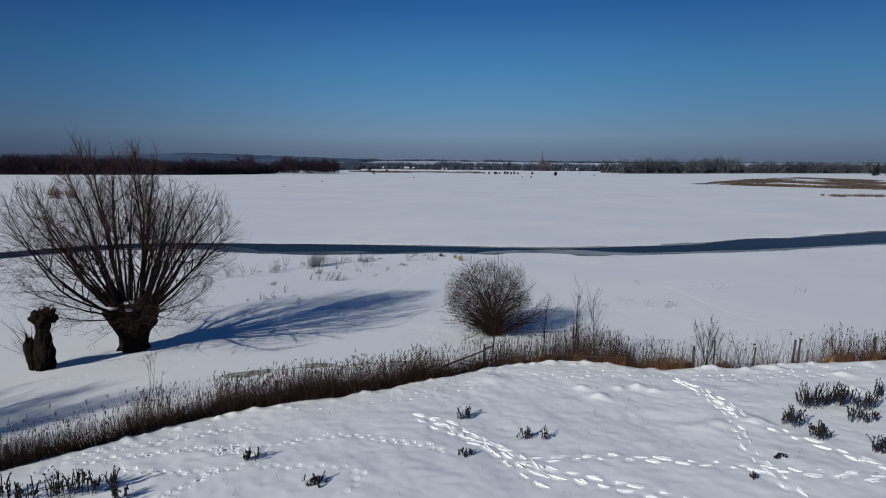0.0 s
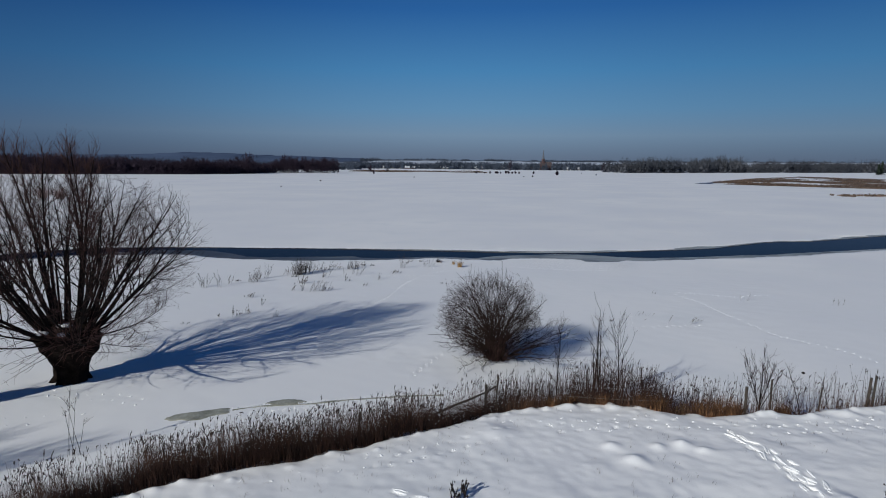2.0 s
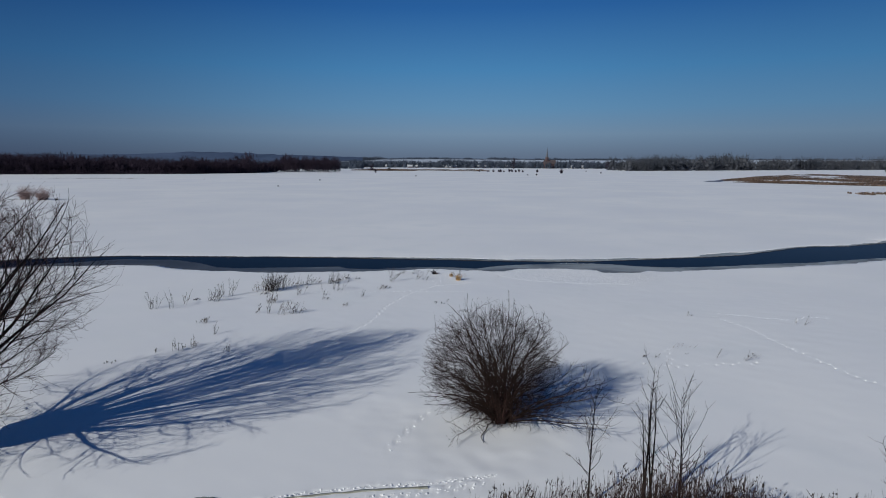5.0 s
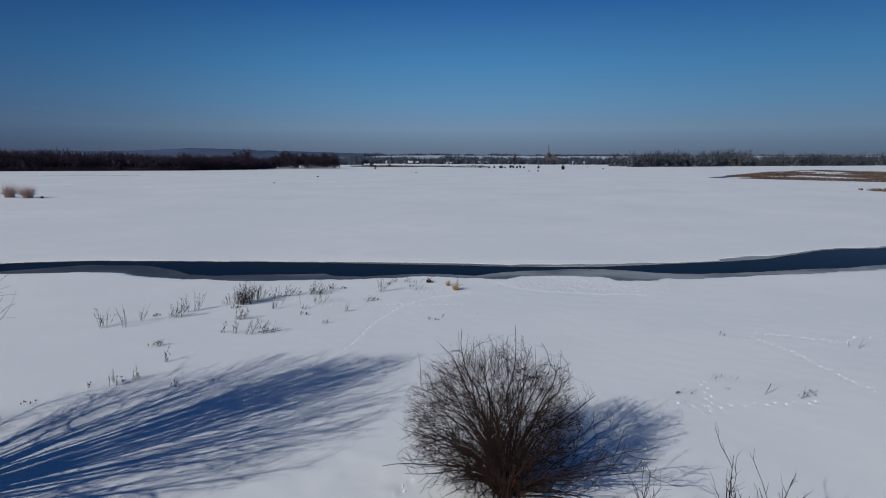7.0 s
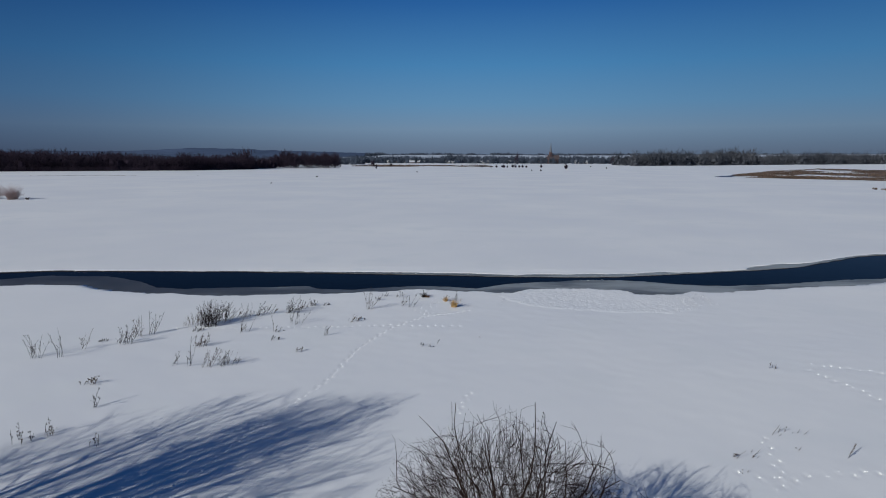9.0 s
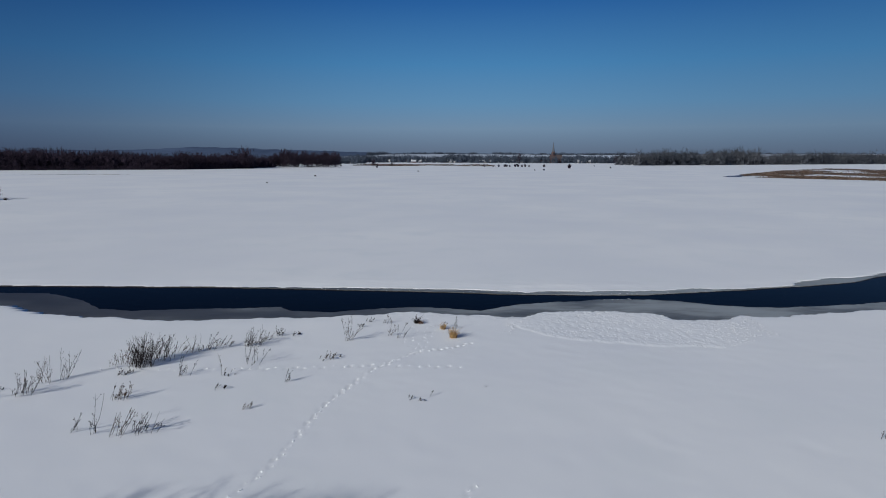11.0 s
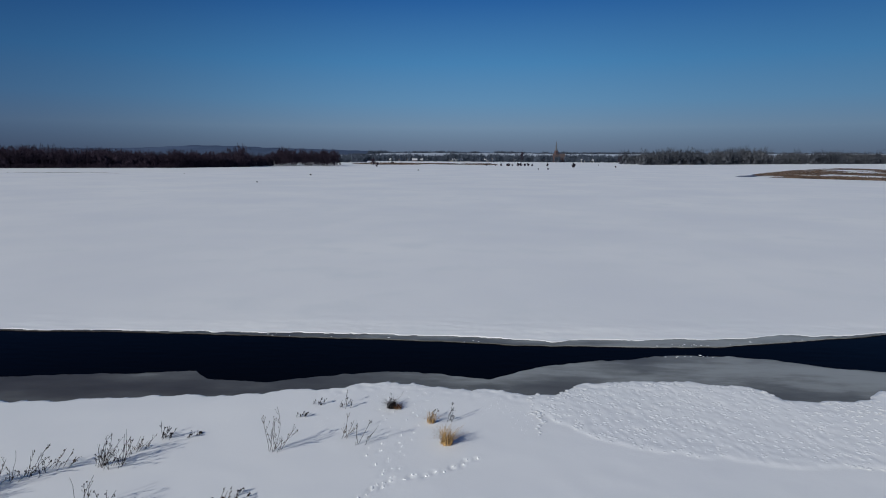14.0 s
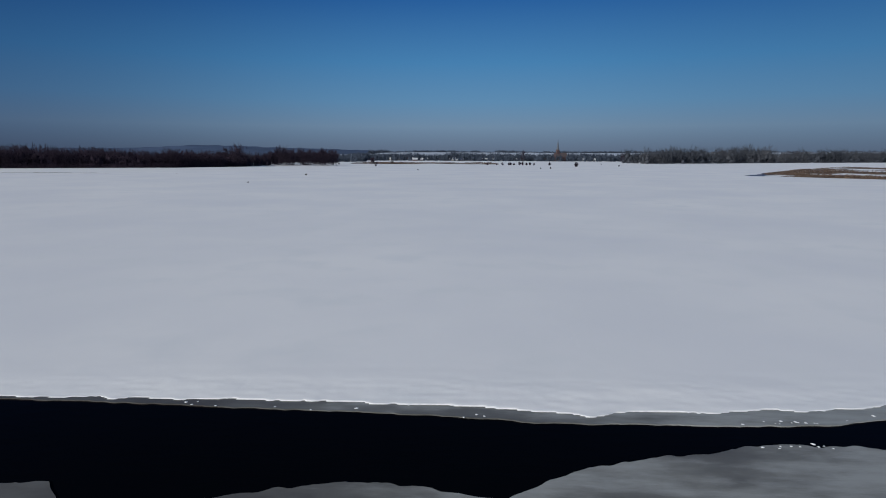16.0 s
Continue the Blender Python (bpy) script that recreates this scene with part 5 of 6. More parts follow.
SHORE_WEEDS = (                              # x, y, spread, height, stalks, lean
        (-15.3, 61.0, 0.6, 1.0, 11, 0.1), (-14.1, 60.9, 0.55, 1.6, 62, 0.05), (-13.4, 62.1, 0.55, 1.35, 20, 0.12), (-12.8, 63.1, 0.4, 1.1, 7, 0.3), (-11.9, 63.4, 0.35, 0.95, 5, 0.4),
        (-11.5, 63.7, 0.3, 1.0, 5, 0.45), (-11.0, 64.2, 0.3, 0.8, 4, 0.5), (-9.4, 64.4, 0.4, 1.15, 18, 0.3), (-8.5, 61.5, 0.5, 1.1, 6, 0.15), (-9.1, 65.5, 0.3, 0.8, 6, 0.4),
        (-8.4, 66.4, 0.2, 0.6, 7, 0.4), (-7.6, 66.6, 0.2, 0.6, 3, 0.5))
TIP_WEEDS = (
        (-3.9, 65.6, 0.2, 1.75, 6, 0.08), (-3.7, 68.5, 0.2, 0.4, 4, 0.4), (-3.3, 69.7, 0.2, 0.4, 4, 0.4), (-1.5, 66.7, 0.2, 1.1, 3, 0.15), (-0.9, 66.2, 0.2, 1.3, 3, 0.25),
        (-2.0, 69.5, 0.3, 0.6, 4, 0.2), (1.7, 68.6, 0.2, 0.6, 3, 0.2), (2.5, 68.2, 0.12, 0.9, 3, 0.15), (0.0, 69.6, 0.12, 0.9, 3, 0.1), (-4.6, 62.2, 0.35, 0.5, 7, 0.5), (-4.2, 62.8, 0.3, 0.3, 4, 0.5))
MIDDLE_WEEDS = (
        (-11.4, 59.6, 0.35, 1.0, 6, 0.3), (-9.3, 59.7, 0.08, 1.05, 1, 0.05), (-9.0, 59.7, 0.3, 0.3, 4, 0.3), (-14.4, 59.7, 0.35, 0.4, 8, 0.4), (-12.9, 56.6, 0.35, 0.85, 11, 0.3),
        (-8.8, 57.9, 0.25, 0.4, 4, 0.3), (-5.9, 58.9, 0.1, 0.8, 2, 0.5), (-6.9, 55.8, 0.3, 0.35, 4, 0.3), (0.7, 56.9, 0.4, 0.35, 4, 0.5), (1.3, 57.3, 0.1, 0.5, 1, 0.15), (3.9, 58.4, 0.1, 0.2, 1, 0.3))
OUTER_WEEDS = (
        (-21.3, 54.4, 0.3, 1.3, 7, 0.05), (-19.9, 54.4, 0.15, 1.5, 3, 0.05), (-19.6, 55.9, 0.15, 1.3, 3, 0.1), (-19.2, 57.4, 0.25, 0.25, 8, 0.3), (-17.7, 57.0, 0.4, 1.1, 12, 0.3),
        (-17.6, 58.4, 0.25, 1.6, 5, 0.1), (-17.1, 59.0, 0.3, 1.4, 5, 0.25), (-10.1, 53.4, 0.45, 1.05, 11, 0.25), (-11.1, 53.0, 0.3, 1.1, 5, 0.3), (-12.1, 53.2, 0.15, 1.5, 3, 0.05),
        (-13.1, 53.4, 0.25, 0.8, 3, 0.4))
SCATTERED_WEEDS = (
        (-16.0, 50.6, 0.35, 0.5, 8, 0.3), (-14.0, 47.8, 0.1, 0.85, 3, 0.1), (-15.0, 44.5, 0.4, 0.75, 5, 0.15), (-14.3, 45.1, 0.25, 0.75, 4, 0.15), (-16.1, 44.2, 0.3, 0.25, 3, 0.3),
        (-17.8, 42.1, 0.3, 0.3, 3, 0.3), (-11.9, 44.2, 0.2, 0.55, 3, 0.1), (-27.5, 43.6, 0.8, 1.2, 12, 0.1), (-29.0, 44.4, 0.7, 1.0, 10, 0.1))
MEADOW_WEEDS = (
        (12.7, 43.6, 0.2, 0.6, 4, 0.6), (13.4, 43.8, 0.4, 0.35, 6, 0.7), (12.6, 42.5, 0.25, 0.25, 4, 0.6), (15.5, 45.6, 0.25, 0.75, 5, 0.6), (16.3, 45.8, 0.35, 0.45, 5, 0.7), (15.6, 44.3, 0.12, 0.2, 4, 0.3),
        (17.1, 43.7, 0.08, 0.6, 2, 0.2), (18.5, 43.2, 0.25, 0.8, 6, 0.6), (19.3, 43.9, 0.35, 0.4, 5, 0.9), (19.5, 53.4, 0.2, 0.4, 5, 0.2), (26.5, 50.9, 0.5, 0.8, 5, 0.2), (33.5, 49.5, 0.5, 0.7, 6, 0.2))
for k, (x, y, spread, h, n, lean) in enumerate(itertools.chain(SHORE_WEEDS, TIP_WEEDS, MIDDLE_WEEDS, OUTER_WEEDS, SCATTERED_WEEDS, MEADOW_WEEDS)):
    weed_clump(x, y, spread * 1.2, h * 1.08, int(n * (1.6 if x < 10 else 0.7)) + 1, 300 + k, DARK_WEED if n > 15 else GREY_WEED if k % 3 == 0 or x > 10 else DARK_WEED, "tall grey-brown dead weed stalks leaning over the snow" if h > 0.9 else "low grey-brown dead weeds in the snow", (lean + 0.1, 0.05), 0.9 if x < 10 else 0.4)


def stubble():
    """Tips of buried grass showing through the snow on the bank."""
    rng, g = random.Random(17), Geo()
    for k in range(620):
        x = rng.uniform(-11, 20)
        y = rng.uniform(11.5, min(23.5, float(bank_edge(x)) - 0.6)) if bank_edge(x) > 13 else 0
        if not y or noise.noise((x * 0.35, y * 0.35, 2.0)) < -0.1:
            continue
        for _ in range(rng.randrange(2, 6)):
            px, py = x + rng.gauss(0, 0.09), y + rng.gauss(0, 0.09)
            grass_blade(g, px, py, z_at(px, py), rng.uniform(0.07, 0.24), rng, 0.006, 0.5)
    return tagged(new("grass_stubble", g.mesh("grass_stubble", GREY_WEED)), "scattered tips of buried grass poking through snow", "grass", kind="stuff")


stubble()


# ---- frozen puddles behind the reeds, stones ----
def puddle(x, y, rx, ry, turn, seed):
    """A flat pan of ice lying in the snow, with an uneven rim."""
    n, rings = 48, 6
    v, f = [], []
    for r in range(rings + 1):
        for s in range(n):
            a = 2 * math.pi * s / n
            k = r / rings * (1 + 0.35 * noise.noise((math.cos(a) * 1.5 + seed, math.sin(a) * 1.5, 0.3)) + 0.15 * noise.noise((math.cos(a) * 5, math.sin(a) * 5 + seed, 1.3)))
            u, w = rx * k * math.cos(a), ry * k * math.sin(a)
            px, py = x + u * math.cos(turn) - w * math.sin(turn), y + u * math.sin(turn) + w * math.cos(turn)
            v.append((px, py, z_at(px, py) + (0.03 if r < rings else -0.08)))
    for r in range(rings):
        for s in range(n):
            t = (s + 1) % n
            f.append((r * n + s, r * n + t, (r + 1) * n + t, (r + 1) * n + s))
    return tagged(new("frozen_puddle", mesh_from("frozen_puddle", v, f, PUDDLE, True)), "flat grey-green patch of ice lying in the snow", "ice patch")


puddle(-10.6, 26.75, 1.6, 0.5, 0.4, 1.0)
puddle(-7.0, 28.35, 1.0, 0.36, 0.2, 2.0)


def frozen_rut(points, seed):
    """A narrow open groove of dark ice along a line, of uneven width."""
    rng = random.Random(seed)
    xs, ys = zip(*points)
    v, f = [], []
    n = 120
    for i in range(n + 1):
        x = xs[0] + (xs[-1] - xs[0]) * i / n
        y = float(np.interp(x, xs, ys)) + 0.05 * noise.noise((x * 1.3, seed, 0.2))
        w = max(0.012, 0.055 + 0.08 * noise.noise((x * 0.9, seed, 3.1)) + 0.03 * noise.noise((x * 4.0, seed, 5.1)))
        z = z_at(x, y)
        v += [(x, y - w, z - 0.05), (x, y - w * 0.8, z + 0.022), (x, y + w * 0.8, z + 0.022), (x, y + w, z - 0.05)]
    for i in range(n):
        for r in range(3):
            f.append((4 * i + r, 4 * i + 4 + r, 4 * i + 5 + r, 4 * i + 1 + r))
    return tagged(new("frozen_rut", mesh_from("frozen_rut", v, f, PUDDLE, True)), "narrow icy rut running through the snow behind the reeds", "ice rut")


frozen_rut(((-9.2, 27.4), (-8.0, 27.87), (-5.9, 28.16), (-3.8, 28.77), (-1.5, 29.2), (0.6, 29.4)), 7.0)


def stone(x, y, r, seed, label="small dark clod lying on the snow"):
    g = Geo()
    g.lump((0, 0, r * 0.4), r, random.Random(seed), 3, 7, 0.7)
    ob = new("clod", g.mesh("clod", DARK_WEED))
    ob.location = (x, y, z_at(x, y))
    return tagged(ob, label, "clod", "clods on the snow")


for k, (x, y, r) in enumerate(((-7.25, 66.9, 0.08), (-76.5, 376, 0.6), (-23.5, 500, 0.6), (-76.6, 285, 0.35), (20.6, 33.0, 0.1))):
    stone(x, y, r, 400 + k)


# ---- the far side of the plain ----
def rounded_crown(g, strokes, h, w, low):
    """Branch ends filling an uneven egg-shaped crown, and where they leave the stem."""
    a, c, r = g.uniform(0, 6.283, strokes), g.uniform(-0.9, 1, strokes), g.uniform(0.35, 1.0, strokes)
    s = np.sqrt(1 - c * c) * r * (1 + 0.25 * np.sin(a * 2 + g.uniform(0, 6)) + 0.15 * np.sin(a * 5 + g.uniform(0, 6)))
    mid, half = h * (1 + low) / 2, h * (1 - low) / 2
    q = np.stack((w * s * np.cos(a), w * s * np.sin(a), mid + half * c * r), -1)
    p = q * (0.74, 0.74, 0.84) + g.normal(0, 0.045 * h, (strokes, 3))
    return p, q


def far_tree(wood, x, y, z, h, w, rng, strokes, girth=0.25, low=0.25):
    """A distant bare tree: a trunk and a crown of many fine strokes."""
    wood.tube(((x, y, z - 0.5), (x + rng.gauss(0, 0.3), y, z + h * 0.5), (x + rng.gauss(0, 0.5), y, z + h * 0.9)), (girth * 0.8, girth * 0.6, girth * 0.2), 4, False)
    g = np.random.RandomState(rng.randrange(1 << 30))
    p, q = rounded_crown(g, strokes, h, w, low)
    p, q = p + (x, y, z), q + (x, y, z)
    for k in range(3):                       # knots of undergrowth and twigs too fine to tell apart
        n, a = len(wood.v), rng.uniform(0, 6.283)
        wood.lump((0, 0, 0), 1.0, rng, 3, 6)
        r, u = w * rng.uniform(0.22, 0.36), w * rng.uniform(0.1, 0.5)
        up, tall = h * (0.12, 0.3, 0.48)[k], h * rng.uniform(0.10, 0.17)
        wood.v[n:] = [(x + u * math.cos(a) + c[0] * r, y + 0.5 * w + u * math.sin(a) + c[1] * r, z + up + c[2] * tall) for c in wood.v[n:]]
    wood.tubes(np.stack((p, q), 1), np.tile(np.array((0.75, 0.42)) * girth, (strokes, 1)), 3)


def wood_line(name, points, depth, count, height, mat, label, seed, strokes=26, girth=0.3, scrub=0, base=-0.2):
    """A far strip of woodland along a line in plan."""
    rng, g = random.Random(seed), Geo()
    xs, ys = [p[0] for p in points], [p[1] for p in points]
    for k in range(count):
        x = rng.uniform(xs[0], xs[-1])
        y = float(np.interp(x, xs, ys)) + depth * rng.random() ** 1.4
        h = height * rng.uniform(0.65, 1.1) * (1 + 0.35 * noise.noise((x * 0.02, seed, 0.5)))
        far_tree(g, x, y, base, h, h * rng.uniform(0.34, 0.55), rng, strokes, girth, -0.1)
    for k in range(scrub):
        x = rng.uniform(xs[0], xs[-1])
        y = float(np.interp(x, xs, ys)) - rng.uniform(0, 6)
        for _ in range(7):
            a = rng.uniform(0, 6.283)
            h = rng.uniform(1.2, 4.0)
            g.tube(((x, y, -0.2), (x + math.cos(a) * h * 0.4, y + math.sin(a) * h * 0.4, h)), (0.16, 0.06), 3, False)
    return tagged(new(name, g.mesh(name, mat, True)), label, "woodland", kind="stuff")


wood_line("far_woods", ((-620, 440), (-420, 470), (-331, 505), (-230, 545), (-188, 605)), 75, 1500, 16.3, WOODS, "dark bare woodland along the far edge of the snowy plain", 51, 54, 0.30, 900)
wood_line("far_woods", ((270, 905), (420, 985), (560, 1090), (830, 1240), (1150, 1400)), 150, 640, 26.5, WOODS_RIGHT_HAZE, "hazy grey bare woodland beyond the snowy plain", 52, 54, 0.42, 400)
wood_line("far_woods", ((175, 1250), (270, 1230), (420, 1300), (560, 1350)), 150, 330, 17, WOODS_HAZE, "hazy grey bare woodland behind the meadows", 53, 22, 0.5)
wood_line("far_woods", ((-330, 1240), (-100, 1290), (120, 1260), (400, 1360)), 450, 1200, 18.0, WOODS_HAZE, "hazy bare trees among the far village houses", 54, 26, 0.65)
wood_line("far_woods", ((-420, 900), (-330, 930), (-250, 980), (-150, 1020)), 120, 260, 15, WOODS_HAZE, "hazy bare woodland behind the nearer trees", 55, 22, 0.45)


def bare_tree(x, y, h, w, seed, label, strokes=150):
    rng = random.Random(seed)
    tree, trunk, crown = new("bare_tree"), Geo(), Geo()
    p, r, _w = shoot((0, 0, -0.4), unit(np.array((rng.gauss(0, 0.05), 0, 1))), h * 0.92, 0.4, 0.08, rng, 7, 0.02, 0.04)
    trunk.tube(p, r, 6)
    p, q = rounded_crown(np.random.RandomState(seed), strokes, h, w, -0.12)
    crown.tubes(np.stack((p, (p + q) / 2 + (q - p) * (0.12, 0.12, -0.1), q), 1), np.tile(np.array((0.26, 0.22, 0.13)), (strokes, 1)), 3)
    part("trunk", trunk.mesh("trunk", WOODS), tree)
    part("crown", crown.mesh("crown", WOODS), tree, "open crown of fine bare branches")
    tree.location = (x, y, 0)
    return tagged(tree, label, "tree", "bare trees on the plain")


rng = random.Random(71)
CLUMP = [(-191 + 27 * k / 9 + rng.uniform(-1.5, 1.5), rng.uniform(664, 700), rng.uniform(16, 22.5), rng.uniform(5.5, 8)) for k in range(10)]
CLUMP += [(-158 + 34 * k / 11 + rng.uniform(-1.5, 1.5), rng.uniform(664, 700), rng.uniform(15, 21), rng.uniform(5.5, 8)) for k in range(12)]
CLUMP += [(-194, 600, 23, 7.5), (-200, 612, 18, 6.5), (-209, 610, 19, 6.5), (-207, 660, 13, 5), (-214, 650, 14, 6), (-222, 640, 14, 6), (-198, 665, 12, 5)]
for k, (x, y, h, w) in enumerate(CLUMP):
    bare_tree(x, y, h, w * 1.2, 500 + k, "tall dark bare tree in a clump on the snowy plain" if h > 18 else "dark bare tree at the edge of a far clump", 260)
for k, (x, y, h, w) in enumerate(((272, 1010, 17, 6), (128, 1130, 24, 5), (-92, 760, 10, 3), (330, 1010, 15, 6), (640, 1180, 24, 6), (450, 1060, 24, 6))):
    bare_tree(x, y, h, w, 530 + k, "single hazy bare tree standing before far woodland", 130)


def conifer(x, y, h, seed):
    rng = random.Random(seed)
    tree, trunk, crown = new("conifer"), Geo(), Geo()
    trunk.tube(((0, 0, -0.3), (0, 0, h * 0.97)), (0.35, 0.05), 6)
    for k in range(620):
        t = rng.random() ** 0.8
        a, reach = rng.uniform(0, 6.283), h * 0.27 * (1 - t * 0.75) * rng.uniform(0.4, 1.1)
        p = np.array((0, 0, h * (0.08 + 0.9 * t)))
        d = np.array((math.cos(a), math.sin(a), -0.15))
        crown.blade([p, p + d * reach * 0.6, p + d * reach - UP * 0.3], 0.55, np.array((-d[1], d[0], rng.uniform(-0.5, 0.5))))
    part("trunk", trunk.mesh("trunk", BARK), tree)
    part("crown", crown.mesh("crown", CONIFER), tree, "dense dark green needles")
    tree.location = (x, y, -0.1)
    return tagged(tree, "dark evergreen tree at the edge of the snowy plain", "conifer", "evergreens at the plain's edge")


for k, (x, y, h) in enumerate(((628, 860, 17), (637, 866, 21), (646, 858, 22), (655, 868, 20))):
    conifer(x, y, h, 560 + k)


PINK_TWIG = material("pale_twigs", (0.30, 0.22, 0.21), 0.85, 0.2, 1, island=0.3)


def far_bush(x, y, w, h, seed, mat, label, strokes=240, girth=0.05):
    rng, g = random.Random(seed), Geo()
    for k in range(strokes):
        a, th = rng.uniform(0, 6.283), math.acos(1 - 0.85 * rng.random())
        r = rng.uniform(0.55, 1.0)
        q = np.array((w / 2 * r * math.sin(th) * math.cos(a) * 1.05, w / 2 * r * math.sin(th) * math.sin(a), h * r * math.cos(th) ** 0.7))
        s = np.array((rng.gauss(0, w * 0.08), rng.gauss(0, w * 0.08), -0.1))
        g.tube((s, s * 0.4 + q * 0.55 + UP * 0.1 * h, q), (girth, girth * 0.8, girth * 0.35), 3, False)
    ob = new("bush", g.mesh("bush", mat))
    ob.location = (x, y, 0)
    return tagged(ob, label, "bush", "bushes on the plain")


far_bush(-121.4, 182.2, 7.0, 4.8, 600, PINK_TWIG, "pale bare round bush standing in the snow", 420, 0.02)
far_bush(-115.0, 180.2, 7.0, 4.6, 601, PINK_TWIG, "pale bare round bush standing in the snow", 420, 0.02)
far_bush(-110.6, 179.6, 1.6, 0.8, 603, GREY_WEED, "low dark bush standing in the snow", 60, 0.03)
far_bush(128, 666, 5.5, 5.5, 604, WOODS, "small dark round bush far out on the snow", 260, 0.1)
for k, (px, d, s) in enumerate(((862, 690, 3), (878, 690, 2.5), (888, 690, 3.6), (899, 695, 4), (902, 690, 4), (908, 690, 2.8), (918, 700, 5.0), (923, 695, 4.2), (930, 690, 3.5), (936, 695, 4.2), (943, 690, 3.2), (970, 690, 4.6), (972, 500, 1.8), (955, 500, 1.2), (666, 600, 2.4), (601, 700, 3.0), (668, 720, 4), (695, 800, 5.5), (1091, 620, 2), (1060, 760, 1.5))):
    far_bush((px - 802) / 1046 * d + 2.8, 56 + d, s * 1.1, s, 610 + k, WOODS, "small dark bush on the far edge of the plain", 90, 0.12)


def marsh():
    """Brown sedge on the low island and in strips along the plain's far edge."""
    rng, g = random.Random(81), Geo()

    def tuft(x, y, h):
        for _ in range(3):
            a = rng.uniform(0, 6.283)
            d = np.array((math.cos(a), math.sin(a), 0.0))
            p = np.array((x, y, -0.05))
            g.blade([p, p + d * 0.3 * h + UP * h * 0.7, p + d * 0.7 * h + UP * h], rng.uniform(0.15, 0.4), np.array((-d[1], d[0], 0)))
    front, back = curve(((172, 391), (178, 382), (198, 356), (238, 316), (300, 290), (420, 290))), curve(((172, 392), (207, 446), (298, 570), (420, 700)))
    n = 0
    while n < 6500:
        x = 172 + 250 * rng.random() ** 1.3
        a, b = float(front(x)), float(back(x))
        y = a + (b - a) * rng.random() ** 1.5
        if noise.noise((x * 0.03, y * 0.018, 0.0)) + 0.5 * noise.noise((x * 0.11, y * 0.05, 3.0)) < -0.3 + 0.25 * (y - a) / 300:
            continue
        tuft(x, y, rng.uniform(0.3, 0.9))
        n += 1
    for k in range(900):
        x = rng.uniform(158, 260)
        y = 236 + 0.1 * (x - 158) + rng.gauss(0, 4)
        if noise.noise((x * 0.08, y * 0.06, 5.0)) > 0.0:
            tuft(x, y, rng.uniform(0.4, 1.0))
    for k in range(4200):
        x, y = rng.uniform(-130, 60), rng.uniform(800, 960)
        if noise.noise((x * 0.012, y * 0.03, 8.0)) > -0.05:
            tuft(x, y, rng.uniform(0.5, 1.4))
    for k in range(420):
        x, y = rng.uniform(-330, -150), rng.gauss(395, 2.5)
        if noise.noise((x * 0.02, y * 0.05, 9.0)) > 0.15:
            tuft(x, y, rng.uniform(0.12, 0.3))
    # matted ground cover between the tufts
    def mat_cells(x0, x1, y0, y1, sx, sy, keep):
        for i in range(int((x1 - x0) / sx)):
            for j in range(int((y1 - y0) / sy)):
                x, y = x0 + (i + 0.5) * sx, y0 + (j + 0.5) * sy
                if keep(x, y):
                    q = [(x + a * sx * rng.uniform(0.45, 0.75), y + b * sy * rng.uniform(0.45, 0.75), 0.10 + rng.uniform(0, 0.05)) for a, b in ((-1, -1), (1, -1), (1, 1), (-1, 1))]
                    o = len(g.v)
                    g.v.extend(q)
                    g.f.append((o, o + 1, o + 2, o + 3))
    mat_cells(172, 430, 285, 700, 2.5, 4, lambda x, y: front(x) < y < back(x) and noise.noise((x * 0.03, y * 0.018, 0.0)) + 0.5 * noise.noise((x * 0.11, y * 0.05, 3.0)) > -0.34 + 0.3 * (y - front(x)) / 300)
    mat_cells(-130, 60, 800, 960, 4, 8, lambda x, y: noise.noise((x * 0.012, y * 0.03, 8.0)) > -0.02)
    return tagged(new("marsh_sedge", g.mesh("marsh_sedge", MARSH)), "brown dead sedge on low marshy ground amid snow", "marsh grass", kind="stuff")


marsh()


def inlet():
    """A thin lane of open water by the marsh."""
    v, f = [], []
    for i in range(41):
        t = i / 40
        x, y = 171 + 40 * t, 389 + 62 * t + 3 * math.sin(9 * t)
        w = 6.5 * (1 - t) ** 0.5 * (0.6 + 0.4 * math.sin(17 * t) ** 2) + 0.4
        v += [(x - w, y, 0.09), (x + w * 0.5, y - w, 0.09)]
    for i in range(40):
        f.append((2 * i, 2 * i + 1, 2 * i + 3, 2 * i + 2))
    return tagged(new("water", mesh_from("water", v, f, WATER)), "narrow lane of dark open water by the marsh", "water", kind="structure")


inlet()


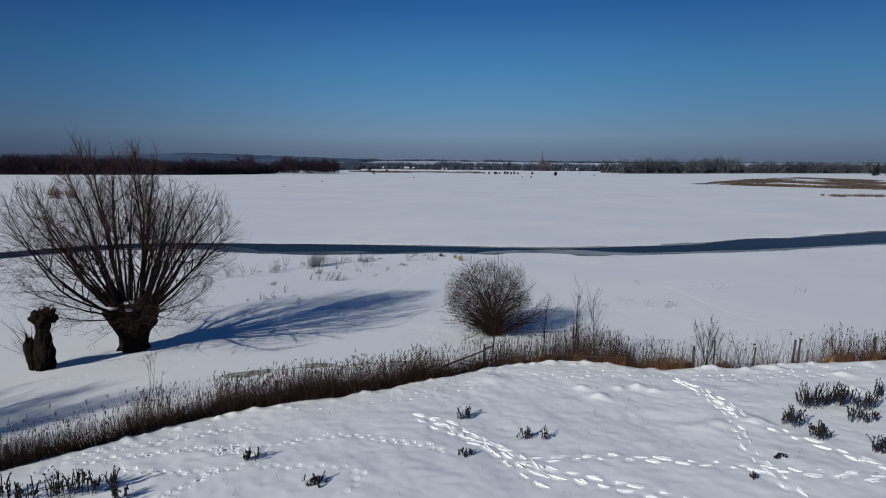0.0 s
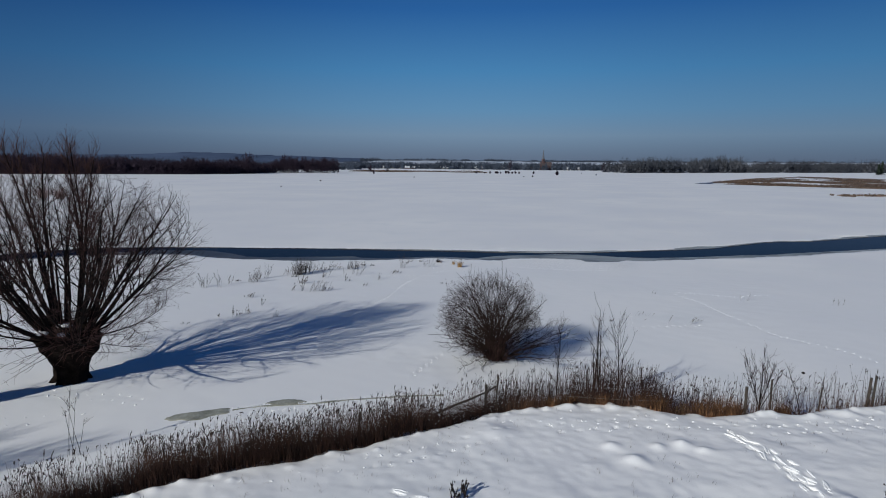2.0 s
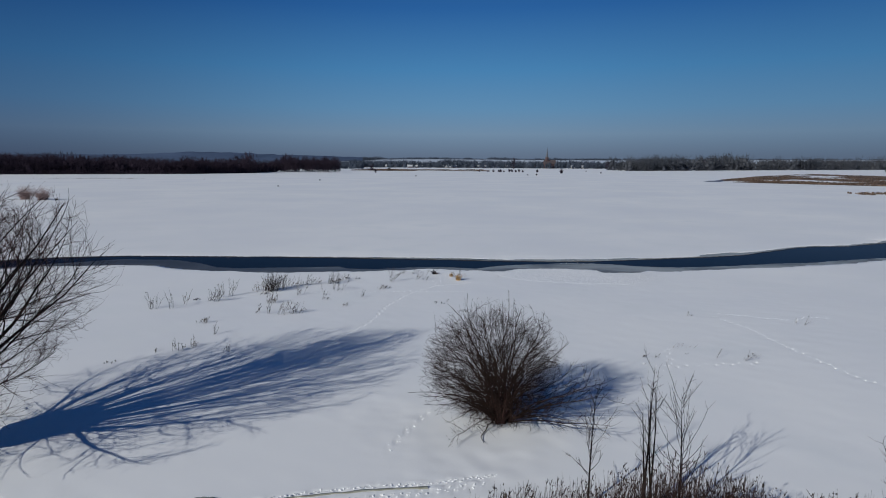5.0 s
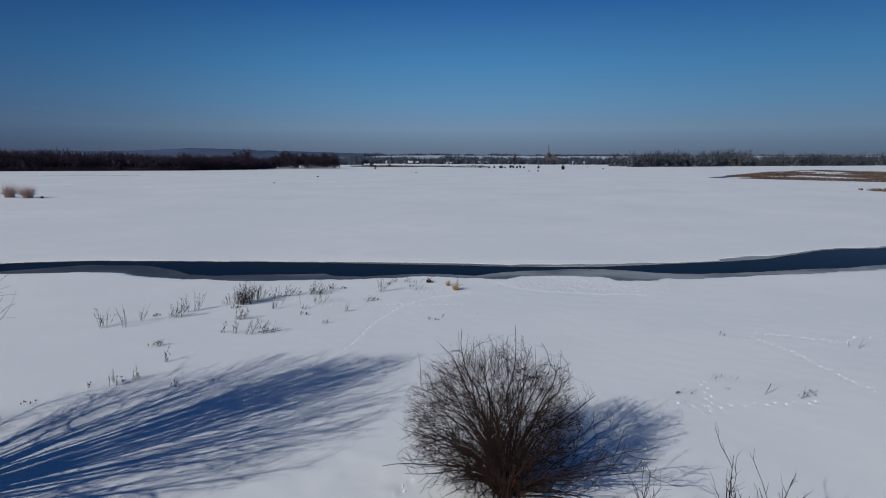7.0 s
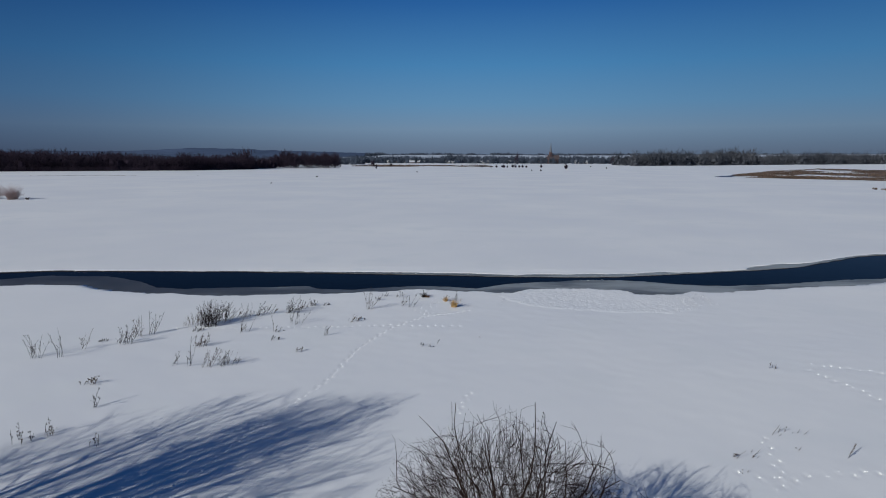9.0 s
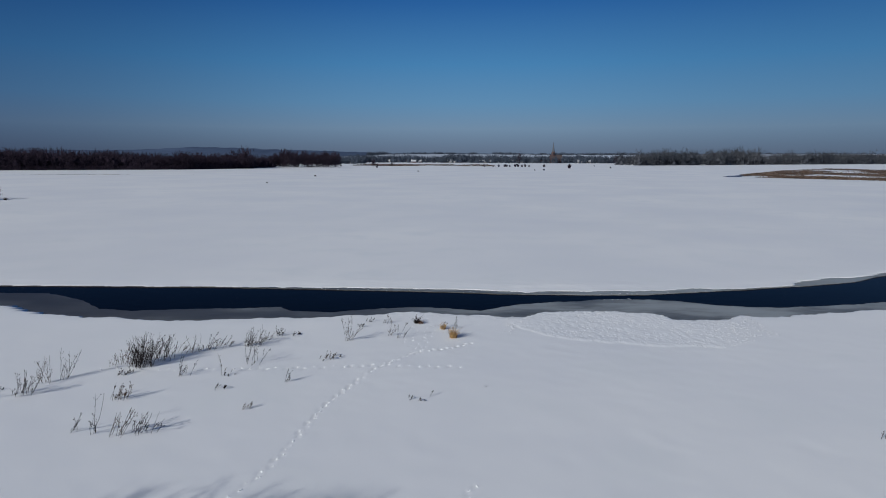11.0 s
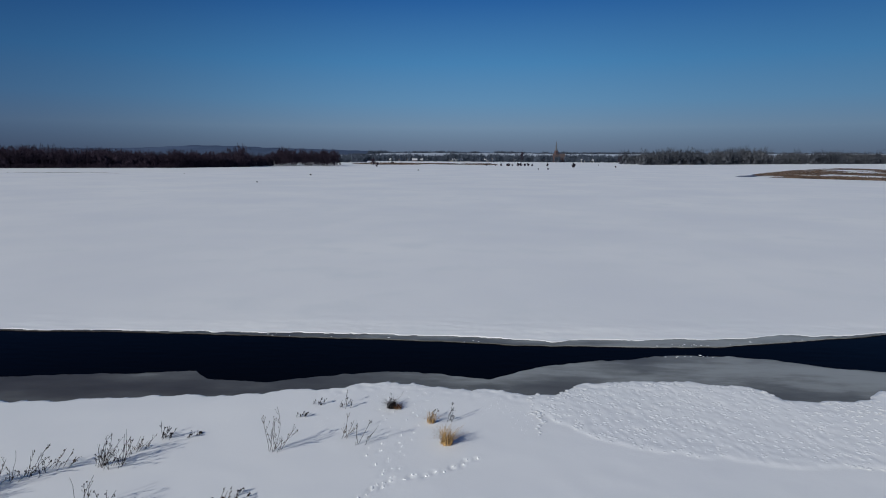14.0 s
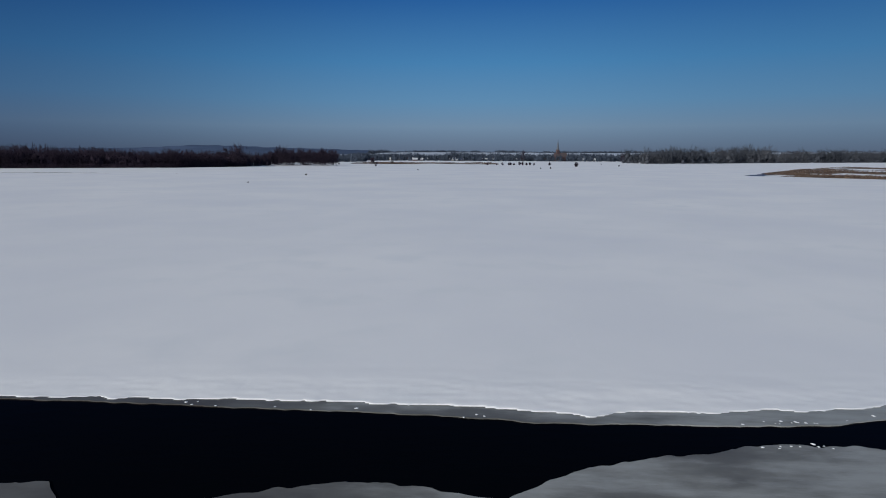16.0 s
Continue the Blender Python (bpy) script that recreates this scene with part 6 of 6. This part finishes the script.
# ---- village, church and hills ----
def house(x, y, length, width, wall_h, roof_h, turn, wall_mat, roof_mat, label):
    home = new("house")
    hx, hy = length / 2, width / 2
    g = Geo()
    g.block(-hx, -hy, -1.0, hx, hy, wall_h)
    g.v += [(-hx, -hy, wall_h), (-hx, hy, wall_h), (-hx, 0, wall_h + roof_h), (hx, -hy, wall_h), (hx, hy, wall_h), (hx, 0, wall_h + roof_h)]
    o = len(g.v) - 6
    g.f += [(o, o + 2, o + 1), (o + 3, o + 4, o + 5)]
    part("wall", g.mesh("wall", wall_mat), home)
    e, th = 0.6, 0.35
    for side in (-1, 1):
        r = Geo()
        a, b = (side * (hy + e), wall_h - roof_h * e / hy), (0, wall_h + roof_h)
        for x0 in (-hx - e, hx + e):
            r.v += [(x0, a[0], a[1]), (x0, b[0], b[1]), (x0, b[0], b[1] + th), (x0, a[0], a[1] + th)]
        r.f += [(0, 3, 2, 1), (4, 5, 6, 7), (0, 1, 5, 4), (1, 2, 6, 5), (2, 3, 7, 6), (3, 0, 4, 7)]
        part("roof", r.mesh("roof", roof_mat), home)
    c = Geo()
    c.block(-hx * 0.4, -0.4, wall_h + roof_h * 0.6, -hx * 0.4 + 0.8, 0.4, wall_h + roof_h + 1.2)
    part("chimney", c.mesh("chimney", BRICK), home)
    for k in range(max(2, int(length / 3.5))):
        w = Geo()
        u = -hx + (k + 0.5) * length / max(2, int(length / 3.5))
        w.block(u - 0.6, -hy - 0.06, 1.0, u + 0.6, -hy + 0.1, 2.4)
        part("window", w.mesh("window", PANE), home)
    home.matrix_world = pose(x, y, 0, 0, 0, turn)
    return tagged(home, label, "house", "village houses")


rng = random.Random(91)
for px in (612, 640, 652, 684, 690, 706, 722, 728, 735, 748, 760, 772, 782, 790, 799, 806, 817, 824, 838, 850, 862, 872, 884, 893, 905, 912, 922, 932, 941, 952, 962, 1012, 1022, 1031, 1046, 1064):
    d = rng.uniform(1215, 1420)
    snowy = rng.random() < 0.6
    house((px - 802) / 1046 * d + 2.8, 56 + d, rng.uniform(6, 11), rng.uniform(5.5, 7.5), rng.uniform(2.2, 3.6), rng.uniform(2.5, 3.6), rng.uniform(-35, 35),
          rng.choice((PLASTER, PLASTER, BRICK)), ROOF_SNOW if snowy else ROOF_DARK, "far village house with a snow-covered roof" if snowy else "far village house with a dark tiled roof")


def church():
    c = new("church")
    g = Geo()
    g.block(-16, -7, -1, 16, 7, 12)
    g.v += [(-16, -7, 12), (-16, 7, 12), (-16, 0, 21), (16, -7, 12), (16, 7, 12), (16, 0, 21)]
    o = len(g.v) - 6
    g.f += [(o, o + 2, o + 1), (o + 3, o + 4, o + 5)]
    part("nave", g.mesh("nave", BRICK), c, "red brick nave")
    for side in (-1, 1):
        r = Geo()
        for x0 in (-16.5, 16.5):
            r.v += [(x0, side * 7.8, 11), (x0, 0, 21), (x0, 0, 21.6), (x0, side * 7.8, 11.6)]
        r.f += [(0, 3, 2, 1), (4, 5, 6, 7), (0, 1, 5, 4), (1, 2, 6, 5), (2, 3, 7, 6), (3, 0, 4, 7)]
        part("roof", r.mesh("roof", ROOF_DARK), c)
    t = Geo()
    t.block(-3.2, -3.2, -1, 3.2, 3.2, 29)
    tower = part("tower", t.mesh("tower", BRICK), c, "square brick tower")
    s = Geo()
    s.tube(((0, 0, 29), (0, 0, 33), (0, 0, 54)), (3.9, 2.6, 0.15), 8)
    part("spire", s.mesh("spire", COPPER), tower, "slender dark pointed spire")
    for k in range(5):
        w = Geo()
        w.block(-13 + k * 6, -7.1, 3, -11 + k * 6, -6.9, 9)
        part("window", w.mesh("window", PANE), c)
    for side in (-1, 1):
        w = Geo()
        w.block(side * 1.5 - 0.6, -3.35, 22, side * 1.5 + 0.6, -3.1, 26)
        part("belfry_window", w.mesh("belfry_window", PANE), tower)
    tower.location = (-8, 0, 0)
    c.matrix_world = pose(218.0, 1262, 0, 0, 0, 18) @ Matrix.Scale(0.8, 4)
    return tagged(c, "red brick village church with a tall pointed spire", "church")


church()


def ridge(name, d, profile, mat, label, category, foot=500, rough=4.0, seed=0):
    """A long low hill across the view; profile rows are (sideways over distance, height)."""
    us = np.linspace(profile[0][0], profile[-1][0], 320)
    hs = np.interp(us, *zip(*profile))
    v, f, rows = [], [], 8
    for i, u in enumerate(us):
        h = hs[i] + rough * noise.noise((u * 60, seed, 0)) + rough * 0.6 * noise.noise((u * 260, seed, 2))
        for r in range(rows):
            t = r / (rows - 2) if r < rows - 1 else 1.6
            y = d - foot + foot * t
            v.append((u * d, y, h * math.sin(min(1, t) * math.pi / 2) - 3 if r < rows - 1 else -5))
    for i in range(len(us) - 1):
        for r in range(rows - 1):
            f.append((i * rows + r, (i + 1) * rows + r, (i + 1) * rows + r + 1, i * rows + r + 1))
    return tagged(new(name, mesh_from(name, v, f, mat, True)), label, category, kind="structure")


ridge("hill_1", 3900, ((-1.1, 50), (-0.75, 54), (-0.55, 55), (-0.48, 62), (-0.42, 76), (-0.36, 72), (-0.30, 62), (-0.22, 55), (-0.13, 44), (-0.09, 34), (-0.05, 20), (0.0, 8)), HILL_HAZE, "wooded hill on the horizon, tinted blue-grey for haze", "hill", 700, 5.0, 1)
ridge("hill_2", 2900, ((-0.3, 4), (-0.22, 16), (-0.14, 20), (-0.1, 28), (0.0, 30), (0.2, 28), (0.4, 29), (0.5, 33), (0.75, 36), (1.1, 36)), SNOW_HAZE, "low snow-covered rise behind the village, coloured for haze", "hill", 600, 2.0, 2)
wood_line("far_woods", ((-400, 2850), (0, 2860), (500, 2860), (1200, 2850), (2400, 2840)), 80, 1500, 17, WOODS_HAZE, "scattered hazy woods along the horizon", 57, 9, 1.9, 0, 20.0)
